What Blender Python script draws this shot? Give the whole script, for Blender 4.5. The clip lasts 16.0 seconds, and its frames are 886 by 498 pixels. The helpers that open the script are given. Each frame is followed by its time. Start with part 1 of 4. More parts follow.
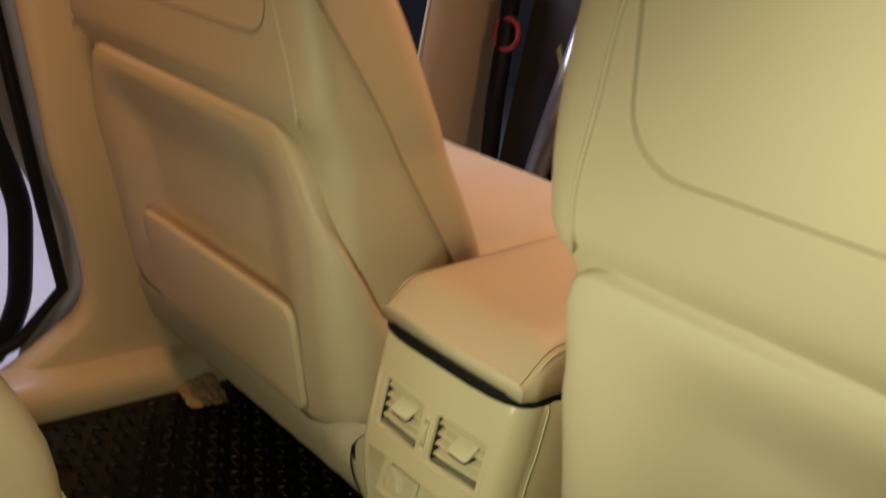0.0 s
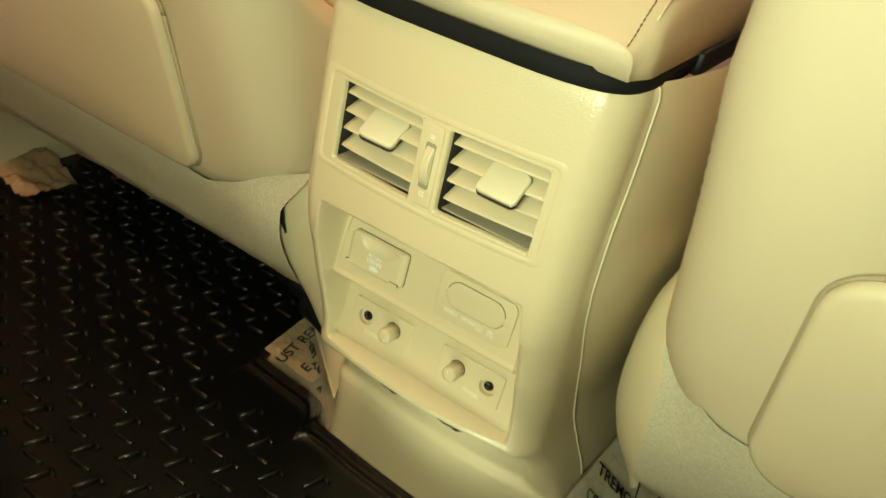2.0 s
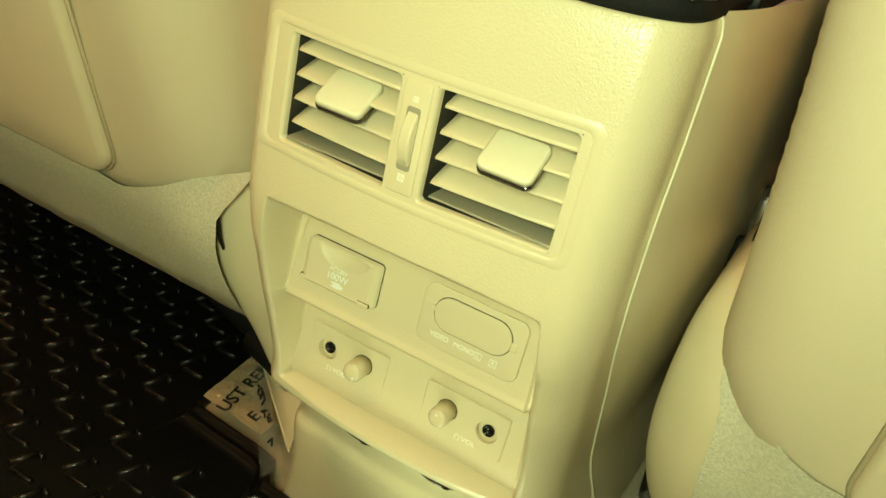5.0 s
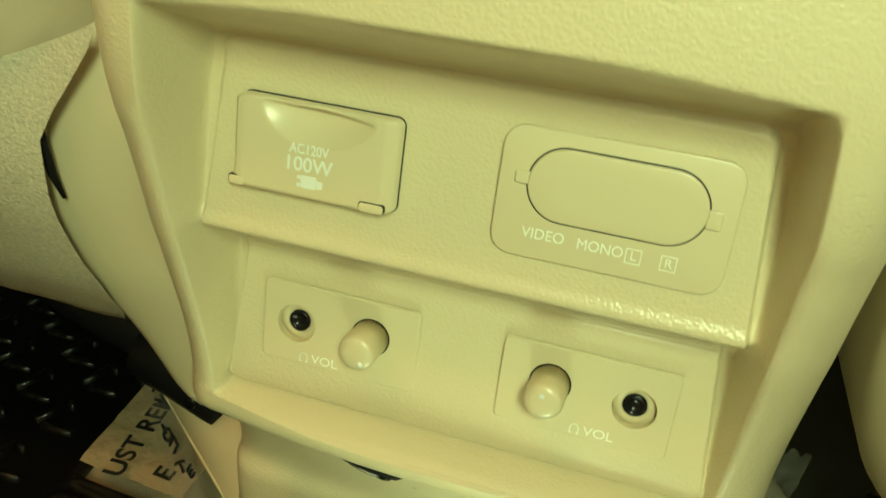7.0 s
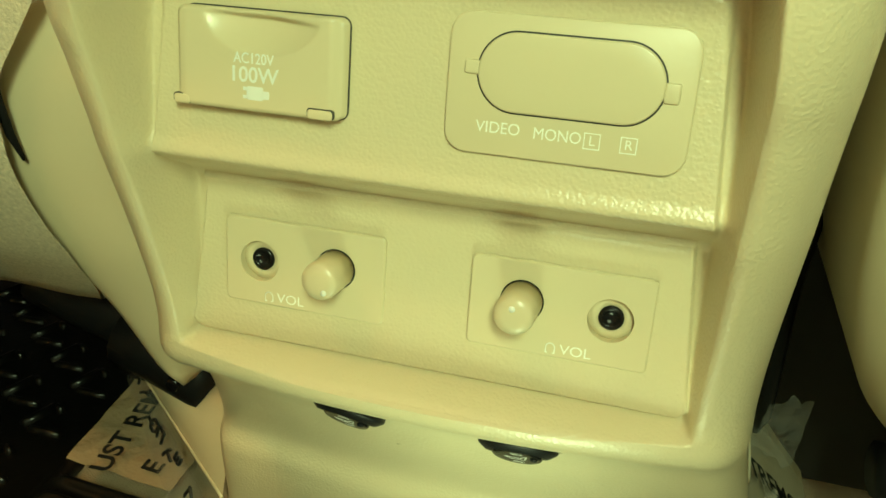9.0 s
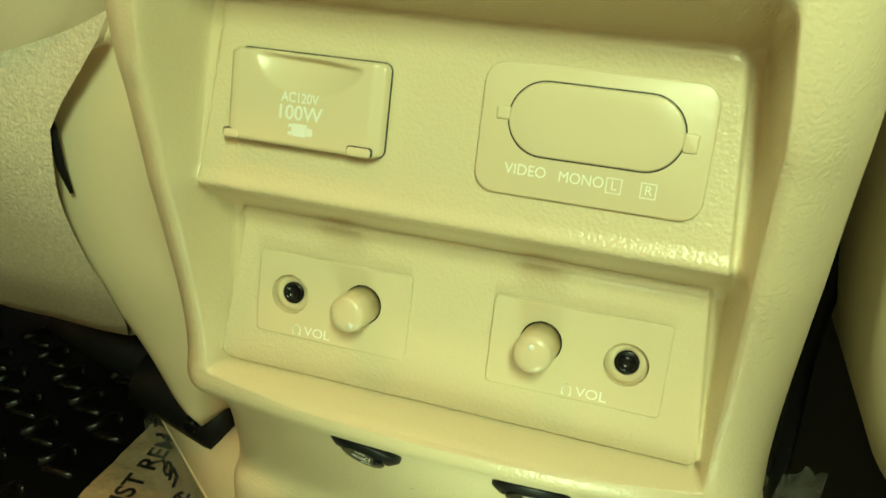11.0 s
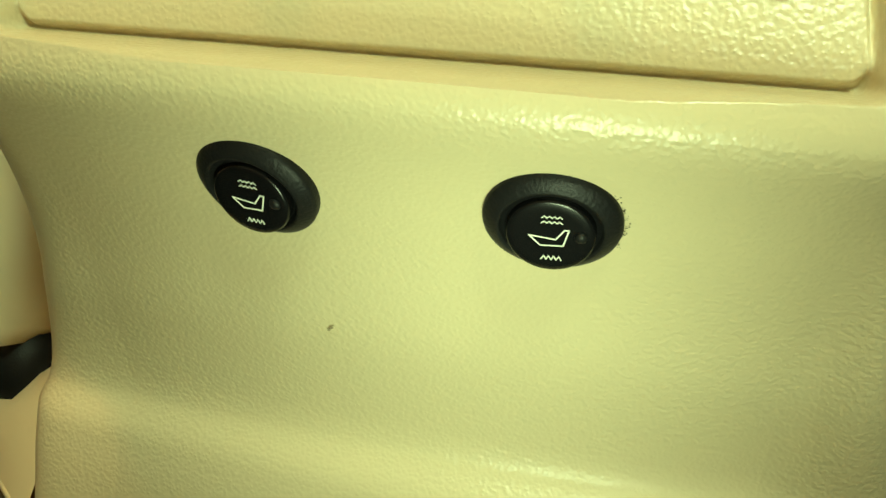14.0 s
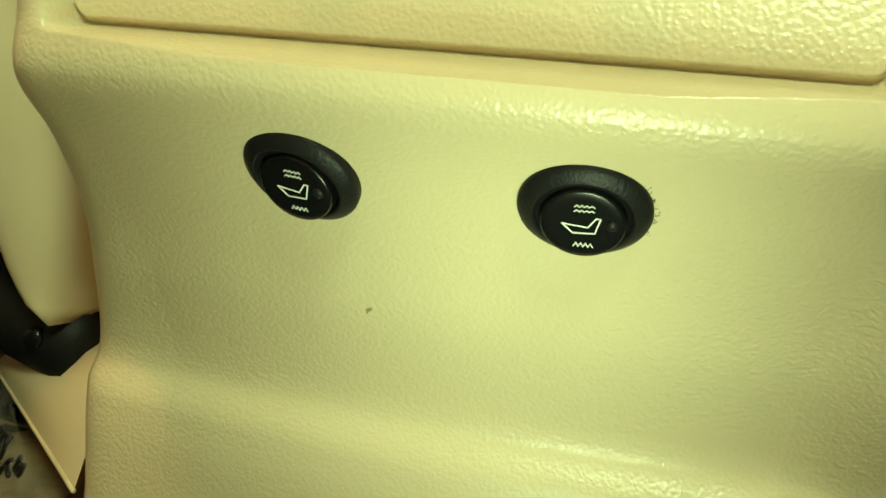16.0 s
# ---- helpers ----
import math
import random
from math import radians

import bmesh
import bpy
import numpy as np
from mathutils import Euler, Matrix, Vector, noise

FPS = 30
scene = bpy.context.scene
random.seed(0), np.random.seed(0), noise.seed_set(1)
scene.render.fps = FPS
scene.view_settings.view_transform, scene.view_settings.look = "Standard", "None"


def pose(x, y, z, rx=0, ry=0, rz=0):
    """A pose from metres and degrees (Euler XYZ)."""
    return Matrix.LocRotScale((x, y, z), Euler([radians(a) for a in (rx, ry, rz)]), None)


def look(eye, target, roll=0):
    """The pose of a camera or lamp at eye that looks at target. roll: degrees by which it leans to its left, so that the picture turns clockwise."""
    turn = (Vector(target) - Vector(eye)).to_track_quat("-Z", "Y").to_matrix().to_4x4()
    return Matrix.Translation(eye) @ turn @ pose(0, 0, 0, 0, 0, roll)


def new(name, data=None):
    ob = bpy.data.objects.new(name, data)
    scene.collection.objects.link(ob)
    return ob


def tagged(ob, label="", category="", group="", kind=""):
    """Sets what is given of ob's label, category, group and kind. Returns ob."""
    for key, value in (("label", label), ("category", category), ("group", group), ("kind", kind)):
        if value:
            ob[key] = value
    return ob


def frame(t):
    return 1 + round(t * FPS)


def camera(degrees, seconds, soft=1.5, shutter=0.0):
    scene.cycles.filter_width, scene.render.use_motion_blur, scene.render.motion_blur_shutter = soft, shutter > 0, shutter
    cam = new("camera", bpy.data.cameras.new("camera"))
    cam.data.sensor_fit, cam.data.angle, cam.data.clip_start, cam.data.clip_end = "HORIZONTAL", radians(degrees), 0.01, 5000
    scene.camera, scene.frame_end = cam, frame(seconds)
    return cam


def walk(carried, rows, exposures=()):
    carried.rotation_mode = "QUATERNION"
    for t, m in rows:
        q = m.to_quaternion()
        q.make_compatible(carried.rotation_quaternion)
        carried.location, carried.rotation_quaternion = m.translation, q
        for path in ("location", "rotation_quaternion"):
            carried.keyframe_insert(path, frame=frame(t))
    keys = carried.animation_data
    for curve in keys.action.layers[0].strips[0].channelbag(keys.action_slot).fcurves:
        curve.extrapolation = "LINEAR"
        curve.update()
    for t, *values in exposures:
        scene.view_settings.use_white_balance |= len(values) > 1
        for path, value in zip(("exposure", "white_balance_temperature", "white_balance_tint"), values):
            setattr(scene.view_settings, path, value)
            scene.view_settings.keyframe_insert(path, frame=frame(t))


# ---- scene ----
cam = camera(55.87, 16.0, shutter=0.5)
PATH = [
    (0, (0.4072, -0.5037, 0.6657), (-0.2190, 0.2093, 0.3505), 11.78),
    (0.5, (0.3076, -0.4245, 0.5816), (-0.2757, 0.2702, 0.1607), 14.68),
    (1, (0.2326, -0.3630, 0.5094), (-0.2245, 0.3757, 0.0141), 12.05),
    (1.5, (0.2277, -0.3720, 0.4924), (-0.1783, 0.3753, -0.0336), 13.03),
    (2, (0.1913, -0.3383, 0.4671), (-0.2120, 0.4180, -0.0480), 12.14),
    (2.5, (0.1719, -0.3234, 0.4445), (-0.2079, 0.4643, -0.0406), 11.81),
    (3, (0.1502, -0.2977, 0.4006), (-0.2068, 0.5094, -0.0697), 12.24),
    (3.5, (0.1469, -0.2890, 0.3926), (-0.2092, 0.5143, -0.0848), 12.59),
    (4, (0.1435, -0.2781, 0.3956), (-0.2254, 0.5203, -0.0802), 12.13),
    (4.2, (0.1439, -0.2764, 0.4016), (-0.2310, 0.5214, -0.0706), 11.98),
    (6.3, (0.1101, -0.2088, 0.3285), (-0.1994, 0.6236, -0.1313), 9.45),
    (6.5, (0.0810, -0.1818, 0.3034), (-0.1890, 0.6584, -0.1668), 8.86),
    (7, (0.0401, -0.1555, 0.2696), (-0.1876, 0.7127, -0.1713), 5.95),
    (7.5, (0.0420, -0.1605, 0.2619), (-0.1898, 0.7140, -0.1642), 4.85),
    (8, (0.0470, -0.1598, 0.2705), (-0.1935, 0.7224, -0.1343), 3.83),
    (8.5, (0.0491, -0.1552, 0.2465), (-0.1909, 0.7276, -0.1573), 3.03),
    (9, (0.0539, -0.1567, 0.2419), (-0.1882, 0.7234, -0.1665), 2.59),
    (9.2, (0.0538, -0.1613, 0.2452), (-0.2035, 0.7213, -0.1482), 2.30),
    (11.3, (0.0560, -0.1711, 0.2307), (-0.2251, 0.7322, -0.0933), 5.76),
    (11.5, (0.0561, -0.1725, 0.2251), (-0.2230, 0.7280, -0.1085), 7.11),
    (11.7, (0.0441, -0.1666, 0.2131), (-0.2277, 0.7302, -0.1360), 8.70),
    (12, (0.0301, -0.1504, 0.1767), (-0.2326, 0.7427, -0.1886), 10.84),
    (12.2, (0.0296, -0.1269, 0.1373), (-0.2386, 0.7705, -0.2130), 10.92),
    (12.5, (0.0349, -0.1154, 0.1159), (-0.2554, 0.8029, -0.1531), 9.06),
    (13, (0.0377, -0.1049, 0.0918), (-0.2310, 0.8539, -0.0006), 7.75),
    (13.5, (0.0383, -0.1015, 0.0934), (-0.1767, 0.8740, 0.0480), 7.23),
    (14, (0.0371, -0.1014, 0.0999), (-0.1681, 0.8757, 0.0446), 6.57),
    (14.5, (0.0362, -0.1061, 0.1008), (-0.1775, 0.8684, 0.0325), 6.45),
    (15, (0.0361, -0.1093, 0.1040), (-0.1906, 0.8622, 0.0337), 6.49),
    (15.5, (0.0364, -0.1061, 0.1032), (-0.1915, 0.8648, 0.0298), 6.57),
    (16, (0.0360, -0.1080, 0.1013), (-0.1922, 0.8621, 0.0184), 6.57),
]
EXPOSURES = [(0, -0.88, 6300, 40), (0.5, -0.68, 6200, 37), (1.0, -0.22, 5700, 29), (1.5, 0.0, 6050, 31), (2.0, 0.12, 6100, 28), (2.5, 0.08, 6150, 25), (3.0, 0.06, 6200, 21), (3.5, 0.10, 6250, 18), (4.2, 0.14, 6350, 15),
             (6.3, 0.45, 6200, 9), (7.0, 0.10, 6200, 3), (7.5, 0.08, 6200, 2), (8.0, 0.35, 6200, 1), (8.5, 0.22, 6200, 1), (9.2, 0.20, 6200, 1), (11.3, 0.28, 6150, 2), (11.6, 0.28, 6150, 2), (12.0, 0.47, 6050, 2), (12.5, 0.72, 6050, 6), (13.0, 0.62, 6050, 7), (13.5, 0.43, 6150, 6), (14.5, 0.40, 6150, 5), (16, 0.43, 6150, 5)]
walk(cam, [(t, look(eye, target, roll)) for t, eye, target, roll in PATH], EXPOSURES)

# ---- light: two roof lamps of the car, three torch stand-ins and a dim garage outside ----
world = bpy.data.worlds.new("garage_air")
world.use_nodes = True
world.node_tree.nodes["Background"].inputs[0].default_value = (0.75, 0.85, 1.0, 1)
world.node_tree.nodes["Background"].inputs[1].default_value = 0.02
scene.world = world


def area_lamp(name, at, target, size, power, colour, spread=180):
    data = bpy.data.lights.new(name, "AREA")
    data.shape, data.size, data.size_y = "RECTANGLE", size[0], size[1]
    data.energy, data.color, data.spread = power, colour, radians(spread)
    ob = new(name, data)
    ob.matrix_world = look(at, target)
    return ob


# three fixed lamps stand in for the console's one moving torch; two warm roof lamps
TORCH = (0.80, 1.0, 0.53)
area_lamp("torch_stand_in", (0.138, -0.36, 0.42), (0.02, 0.0, 0.22), (0.05, 0.12), 1.75, TORCH)
area_lamp("torch_stand_in_high", (0.36, -0.46, 0.66), (0.36, -0.10, 0.62), (0.05, 0.05), 0.45, TORCH, 75)
area_lamp("torch_stand_in_low", (0.045, -0.065, 0.010), (0.008, 0.045, 0.098), (0.04, 0.04), 0.034, TORCH, 75)
area_lamp("front_map_light", (0.0, 0.45, 1.14), (-0.05, 0.2, 0.3), (0.16, 0.10), 7.0, (1.0, 0.64, 0.28))
area_lamp("rear_dome_light", (-0.30, -0.45, 1.15), (-0.58, 0.0, 0.15), (0.12, 0.12), 1.3, (1.0, 0.56, 0.21), 80)


# ---- materials ----
def nodes_of(name):
    m = bpy.data.materials.new(name)
    m.use_nodes = True
    return m, m.node_tree.nodes, m.node_tree.links, m.node_tree.nodes["Principled BSDF"]


def surface(name, colour, rough=0.5, metal=0.0, grain=0.0, grain_size=900.0, stain=0.06, stain_size=14.0, voronoi=False, spec=0.5, rough_vary=0.0):
    """A procedural surface: colour varied at two scales, and relief from noise or cells."""
    m, n, l, b = nodes_of(name)
    co = n.new("ShaderNodeTexCoord")
    big = n.new("ShaderNodeTexNoise")
    big.inputs["Scale"].default_value, big.inputs["Detail"].default_value = stain_size, 4.0
    l.new(co.outputs["Object"], big.inputs["Vector"])
    fine = n.new("ShaderNodeTexNoise")
    fine.inputs["Scale"].default_value, fine.inputs["Detail"].default_value = grain_size * 0.5, 2.0
    l.new(co.outputs["Object"], fine.inputs["Vector"])
    mix = n.new("ShaderNodeMix")
    mix.data_type = "RGBA"
    mix.inputs[6].default_value = (*[c * (1 - stain) for c in colour], 1)
    mix.inputs[7].default_value = (*[min(1, c * (1 + stain)) for c in colour], 1)
    add = n.new("ShaderNodeMath")
    add.operation = "MULTIPLY_ADD"
    add.inputs[1].default_value = 0.25
    l.new(fine.outputs["Fac"], add.inputs[0])
    scaled = n.new("ShaderNodeMath")
    scaled.operation = "MULTIPLY"
    scaled.inputs[1].default_value = 0.75
    l.new(big.outputs["Fac"], scaled.inputs[0])
    l.new(scaled.outputs[0], add.inputs[2])
    l.new(add.outputs[0], mix.inputs[0])
    l.new(mix.outputs[2], b.inputs["Base Color"])
    b.inputs["Roughness"].default_value, b.inputs["Metallic"].default_value = rough, metal
    b.inputs["Specular IOR Level"].default_value = spec
    if rough_vary:
        rr = n.new("ShaderNodeMapRange")
        rr.inputs["To Min"].default_value, rr.inputs["To Max"].default_value = rough - rough_vary, rough + rough_vary
        l.new(big.outputs["Fac"], rr.inputs["Value"])
        l.new(rr.outputs["Result"], b.inputs["Roughness"])
    if grain:
        bump = n.new("ShaderNodeBump")
        bump.inputs["Strength"].default_value, bump.inputs["Distance"].default_value = grain, 0.0006
        if voronoi:
            cell = n.new("ShaderNodeTexVoronoi")
            cell.feature = "SMOOTH_F1"
            cell.inputs["Scale"].default_value = grain_size
            warp = n.new("ShaderNodeMix")
            warp.data_type = "VECTOR"
            warp.inputs[0].default_value = 0.0009
            l.new(co.outputs["Object"], warp.inputs[4])
            l.new(fine.outputs["Color"], warp.inputs[5])
            l.new(warp.outputs[1], cell.inputs["Vector"])
            bump.invert = True
            l.new(cell.outputs["Distance"], bump.inputs["Height"])
        else:
            l.new(fine.outputs["Fac"], bump.inputs["Height"])
        l.new(bump.outputs["Normal"], b.inputs["Normal"])
    return m


CREAM = (0.66, 0.56, 0.37)
PLASTIC = surface("cream_grained_plastic", CREAM, 0.31, grain=0.26, grain_size=1150.0, stain=0.03, voronoi=True, rough_vary=0.05)
SMOOTH = surface("cream_smooth_plastic", CREAM, 0.31, grain=0.06, grain_size=900.0, stain=0.025)
LEATHER = surface("cream_leather", (0.64, 0.53, 0.36), 0.5, grain=0.14, grain_size=900.0, stain=0.05, voronoi=True, rough_vary=0.06)
LEATHER_B = surface("cream_seat_shell", (0.62, 0.52, 0.36), 0.52, grain=0.12, grain_size=800.0, stain=0.05, voronoi=True)
CARPET = surface("pale_grey_carpet", (0.56, 0.515, 0.383), 0.95, grain=1.0, grain_size=1900.0, stain=0.42, stain_size=700.0, spec=0.2)
RUBBER = surface("black_rubber", (0.0042, 0.0039, 0.0037), 0.31, grain=0.30, grain_size=500.0, stain=0.2, rough_vary=0.06, spec=0.36)
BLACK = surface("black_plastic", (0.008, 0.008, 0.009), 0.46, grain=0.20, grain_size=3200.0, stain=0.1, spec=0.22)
MATTE = surface("matte_black_foam", (0.007, 0.007, 0.007), 0.75, grain=0.4, grain_size=1400.0, stain=0.2, spec=0.2)
GLOSS = surface("gloss_black_rocker", (0.005, 0.005, 0.006), 0.25, stain=0.1, spec=0.35)
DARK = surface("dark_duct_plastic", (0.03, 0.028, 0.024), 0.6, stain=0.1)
# duct grey, also painted as the shade in the wheel slot and pillar gap
DUCT = surface("grey_duct_and_gap_shade", (0.30, 0.265, 0.19), 0.6, stain=0.1)
PALE = surface("pale_vent_plastic", (0.74, 0.68, 0.49), 0.36, grain=0.05, grain_size=900.0, stain=0.025)
CHROME = surface("smoked_chrome", (0.14, 0.135, 0.125), 0.15, metal=1.0, stain=0.05)
STEEL = surface("bare_steel", (0.45, 0.45, 0.44), 0.3, metal=1.0, stain=0.1)
WHITE = surface("white_print", (0.80, 0.80, 0.74), 0.6, stain=0.02)
CREAM_INK = surface("pale_print", (0.88, 0.87, 0.78), 0.5, stain=0.02)
INK = surface("black_print", (0.01, 0.01, 0.01), 0.5, stain=0.1)
GREY_PAINT = surface("silver_car_paint", (0.30, 0.31, 0.33), 0.3, metal=0.6, stain=0.08)
CONCRETE = surface("garage_concrete", (0.74, 0.75, 0.77), 0.8, grain=0.4, grain_size=90.0, stain=0.15, stain_size=5.0)
HEADLINER = surface("cream_headliner", (0.60, 0.55, 0.44), 0.9, grain=0.4, grain_size=1200.0, stain=0.05)
TAN = surface("tan_carpet_floor", (0.42, 0.33, 0.22), 0.95, grain=1.0, grain_size=2000.0, stain=0.2, stain_size=140.0, spec=0.1)
THREAD = surface("brown_thread", (0.16, 0.09, 0.04), 0.7, stain=0.1)
# darker leather tone carries the seams' shade; the scuff borrows it
SEAM = surface("seam_shade_and_scuff_tan", (0.36, 0.29, 0.18), 0.7, stain=0.1)
RED = surface("red_plastic", (0.45, 0.05, 0.04), 0.4, stain=0.08)


# ---- mesh tools ----
def part(name, bm, material, parent=None, label="", smooth=True, m=None):
    """Links a bmesh as one mesh object, under a thing or a part."""
    me = bpy.data.meshes.new(name)
    bmesh.ops.recalc_face_normals(bm, faces=bm.faces)
    for f in bm.faces:
        f.smooth = smooth
    bm.to_mesh(me)
    bm.free()
    me.materials.append(material)
    ob = new(name, me)
    if m is not None:
        ob.matrix_basis = m
    if parent is not None:
        ob.parent = parent
    if label:
        tagged(ob, label)
    return ob


def thing(name, label, category, group="", kind="", at=(0, 0, 0)):
    ob = new(name)
    ob.empty_display_size = 0.02
    ob.location = at
    return tagged(ob, label, category, group, kind)


def sheet(grid, bm=None, close=False):
    """A surface through rows of points of equal length."""
    bm = bm or bmesh.new()
    rows = [[bm.verts.new(p) for p in row] for row in grid]
    for a, b in zip(rows, rows[1:]):
        for i in range(len(a) - (0 if close else 1)):
            j = (i + 1) % len(a)
            bm.faces.new((a[i], a[j], b[j], b[i]))
    return bm, rows


def rounded(w, h, r, n=6):
    """The outline of a rectangle w by h with corners of radius r, round the origin."""
    r = min(r, w / 2 - 1e-6, h / 2 - 1e-6)
    out = []
    for cx, cy, a0 in ((w / 2 - r, h / 2 - r, 0), (-w / 2 + r, h / 2 - r, 90), (-w / 2 + r, -h / 2 + r, 180), (w / 2 - r, -h / 2 + r, 270)):
        for i in range(n + 1):
            a = radians(a0 + 90 * i / n)
            out.append((cx + r * math.cos(a), cy + r * math.sin(a)))
    return out


def plate(w, h, r, t, edge=0.0005, n=6, dome=0.0, bm=None, at=(0, 0)):
    """A plate in the xy plane from z = 0 up to t, with rounded corners, a rounded rim and, if wanted, a domed top."""
    bm = bm or bmesh.new()
    rings = []
    prof = [(0, 0), (0, t - edge)] + [(edge * (1 - math.cos(radians(a))), t - edge + edge * math.sin(radians(a))) for a in (30, 60, 90)]
    for inset, z in prof:
        rings.append([(x + at[0], y + at[1], z) for x, y in rounded(w - 2 * inset, h - 2 * inset, max(r - inset, 1e-4), n)])
    for k in (0.75, 0.4):
        if dome:
            rings.append([(at[0] + (x) * k, at[1] + (y) * k, t + dome * (1 - k * k)) for x, y in rounded(w - 2 * edge, h - 2 * edge, max(r - edge, 1e-4), n)])
    _, rows = sheet(rings, bm, close=True)
    bm.faces.new(rows[-1])
    bm.faces.new(list(reversed(rows[0])))
    return bm


def lathe(profile, n=32, bm=None):
    """A turned body round z from (radius, z) pairs, closed at both ends where the radius is not zero."""
    bm = bm or bmesh.new()
    rings = [[(r * math.cos(2 * math.pi * i / n), r * math.sin(2 * math.pi * i / n), z) for i in range(n)] for r, z in profile]
    _, rows = sheet(rings, bm, close=True)
    bm.faces.new(list(reversed(rows[0])))
    bm.faces.new(rows[-1])
    return bm


def tube(points, r, n=8, bm=None):
    """A round cord along points."""
    bm = bm or bmesh.new()
    pts = [Vector(p) for p in points]
    rings = []
    for i, p in enumerate(pts):
        d = (pts[min(i + 1, len(pts) - 1)] - pts[max(i - 1, 0)]).normalized()
        a = d.orthogonal().normalized() if i == 0 else (a - d * a.dot(d)).normalized()
        b = d.cross(a)
        rr = r(i / max(1, len(pts) - 1)) if callable(r) else r
        rings.append([p + rr * (a * math.cos(2 * math.pi * k / n) + b * math.sin(2 * math.pi * k / n)) for k in range(n)])
    _, rows = sheet(rings, bm, close=True)
    bm.faces.new(list(reversed(rows[0])))
    bm.faces.new(rows[-1])
    return bm


def block(sx, sy, sz, bevel=0.002, at=(0, 0, 0), bm=None, seg=2):
    tmp = bmesh.new()
    bmesh.ops.create_cube(tmp, size=1.0)
    bmesh.ops.scale(tmp, vec=(sx, sy, sz), verts=tmp.verts)
    if bevel:
        bmesh.ops.bevel(tmp, geom=tmp.edges[:], offset=bevel, segments=seg, affect="EDGES", profile=0.5)
    bmesh.ops.translate(tmp, vec=at, verts=tmp.verts)
    if bm is None:
        return tmp
    me = bpy.data.meshes.new("scratch")
    tmp.to_mesh(me)
    bm.from_mesh(me)
    tmp.free()
    bpy.data.meshes.remove(me)
    return bm


def spline(knots, x):
    """A smooth monotone-ish curve through (x, value) knots."""
    xs = [k[0] for k in knots]
    ys = [k[1] for k in knots]
    if x <= xs[0]:
        return ys[0]
    if x >= xs[-1]:
        return ys[-1]
    i = max(k for k in range(len(xs) - 1) if xs[k] <= x)
    h = xs[i + 1] - xs[i]

    def slope(k):
        if k == 0:
            return (ys[1] - ys[0]) / (xs[1] - xs[0])
        if k == len(xs) - 1:
            return (ys[-1] - ys[-2]) / (xs[-1] - xs[-2])
        a, b = (ys[k] - ys[k - 1]) / (xs[k] - xs[k - 1]), (ys[k + 1] - ys[k]) / (xs[k + 1] - xs[k])
        return 0.0 if a * b <= 0 else 2 * a * b / (a + b)
    t = (x - xs[i]) / h
    return ((2 * t ** 3 - 3 * t ** 2 + 1) * ys[i] + (t ** 3 - 2 * t ** 2 + t) * h * slope(i)
            + (-2 * t ** 3 + 3 * t ** 2) * ys[i + 1] + (t ** 3 - t ** 2) * h * slope(i + 1))


def smooth01(a, b, x):
    t = min(1.0, max(0.0, (x - a) / (b - a)))
    return t * t * (3 - 2 * t)


def letters(name, text, height, material, parent, m, spacing=1.0, width=None, bold=0.0):
    """Printed letters in the built-in font, lying 0.1 mm over the xy plane of m, centred."""
    cu = bpy.data.curves.new(name, "FONT")
    cu.body, cu.size, cu.align_x, cu.align_y, cu.extrude, cu.space_character = text, height / 0.70, "CENTER", "CENTER", 0.00003, spacing
    cu.offset = bold
    tmp = new("scratch", cu)
    me = bpy.data.meshes.new_from_object(tmp.evaluated_get(bpy.context.evaluated_depsgraph_get()))
    bpy.data.objects.remove(tmp)
    if width:
        xs = [v.co.x for v in me.vertices]
        k = width / max(1e-6, max(xs) - min(xs))
        for v in me.vertices:
            v.co.x *= k
    me.name = name
    me.materials.clear()
    me.materials.append(material)
    ob = new(name, me)
    ob.matrix_basis = m
    ob.parent = parent
    return ob


def strokes(name, lines, width, material, parent, m, thick=0.00006):
    """Thin printed lines, each a chain of points in the xy plane of m."""
    bm = bmesh.new()
    for line in lines:
        for (x0, y0), (x1, y1) in zip(line, line[1:]):
            d = math.hypot(x1 - x0, y1 - y0) or 1e-9
            ux, uy = (x1 - x0) / d * width / 2, (y1 - y0) / d * width / 2
            c = [(x0 - ux - uy, y0 - uy + ux), (x0 - ux + uy, y0 - uy - ux), (x1 + ux + uy, y1 + uy - ux), (x1 + ux - uy, y1 + uy + ux)]
            lo = [bm.verts.new((x, y, 0)) for x, y in c]
            hi = [bm.verts.new((x, y, thick)) for x, y in c]
            bm.faces.new(hi)
            for i in range(4):
                bm.faces.new((lo[i], lo[(i + 1) % 4], hi[(i + 1) % 4], hi[i]))
    return part(name, bm, material, parent, smooth=False, m=m)


# ---- the centre console ----
console = thing("center_console", "cream plastic centre console with rear vents, sockets and switches", "car console")

FACE = [(-0.045, 0.0738), (-0.02, 0.0712), (0.0, 0.0690), (0.020, 0.0671), (0.032, 0.0663), (0.0375, 0.0663), (0.0410, 0.0670), (0.0440, 0.0684), (0.0470, 0.0692), (0.0505, 0.0686), (0.0555, 0.0665), (0.0620, 0.0628), (0.0715, 0.0563), (0.0820, 0.0488), (0.0900, 0.0418), (0.0982, 0.0330), (0.1035, 0.0265),
        (0.1070, 0.0212), (0.1100, 0.0173), (0.1130, 0.0151), (0.1160, 0.0143), (0.1215, 0.0140), (0.18, -0.0020), (0.225, -0.0135), (0.240, -0.0145), (0.26, -0.0140), (0.31, -0.0115), (0.342, -0.0095), (0.351, -0.0070), (0.354, -0.002)]
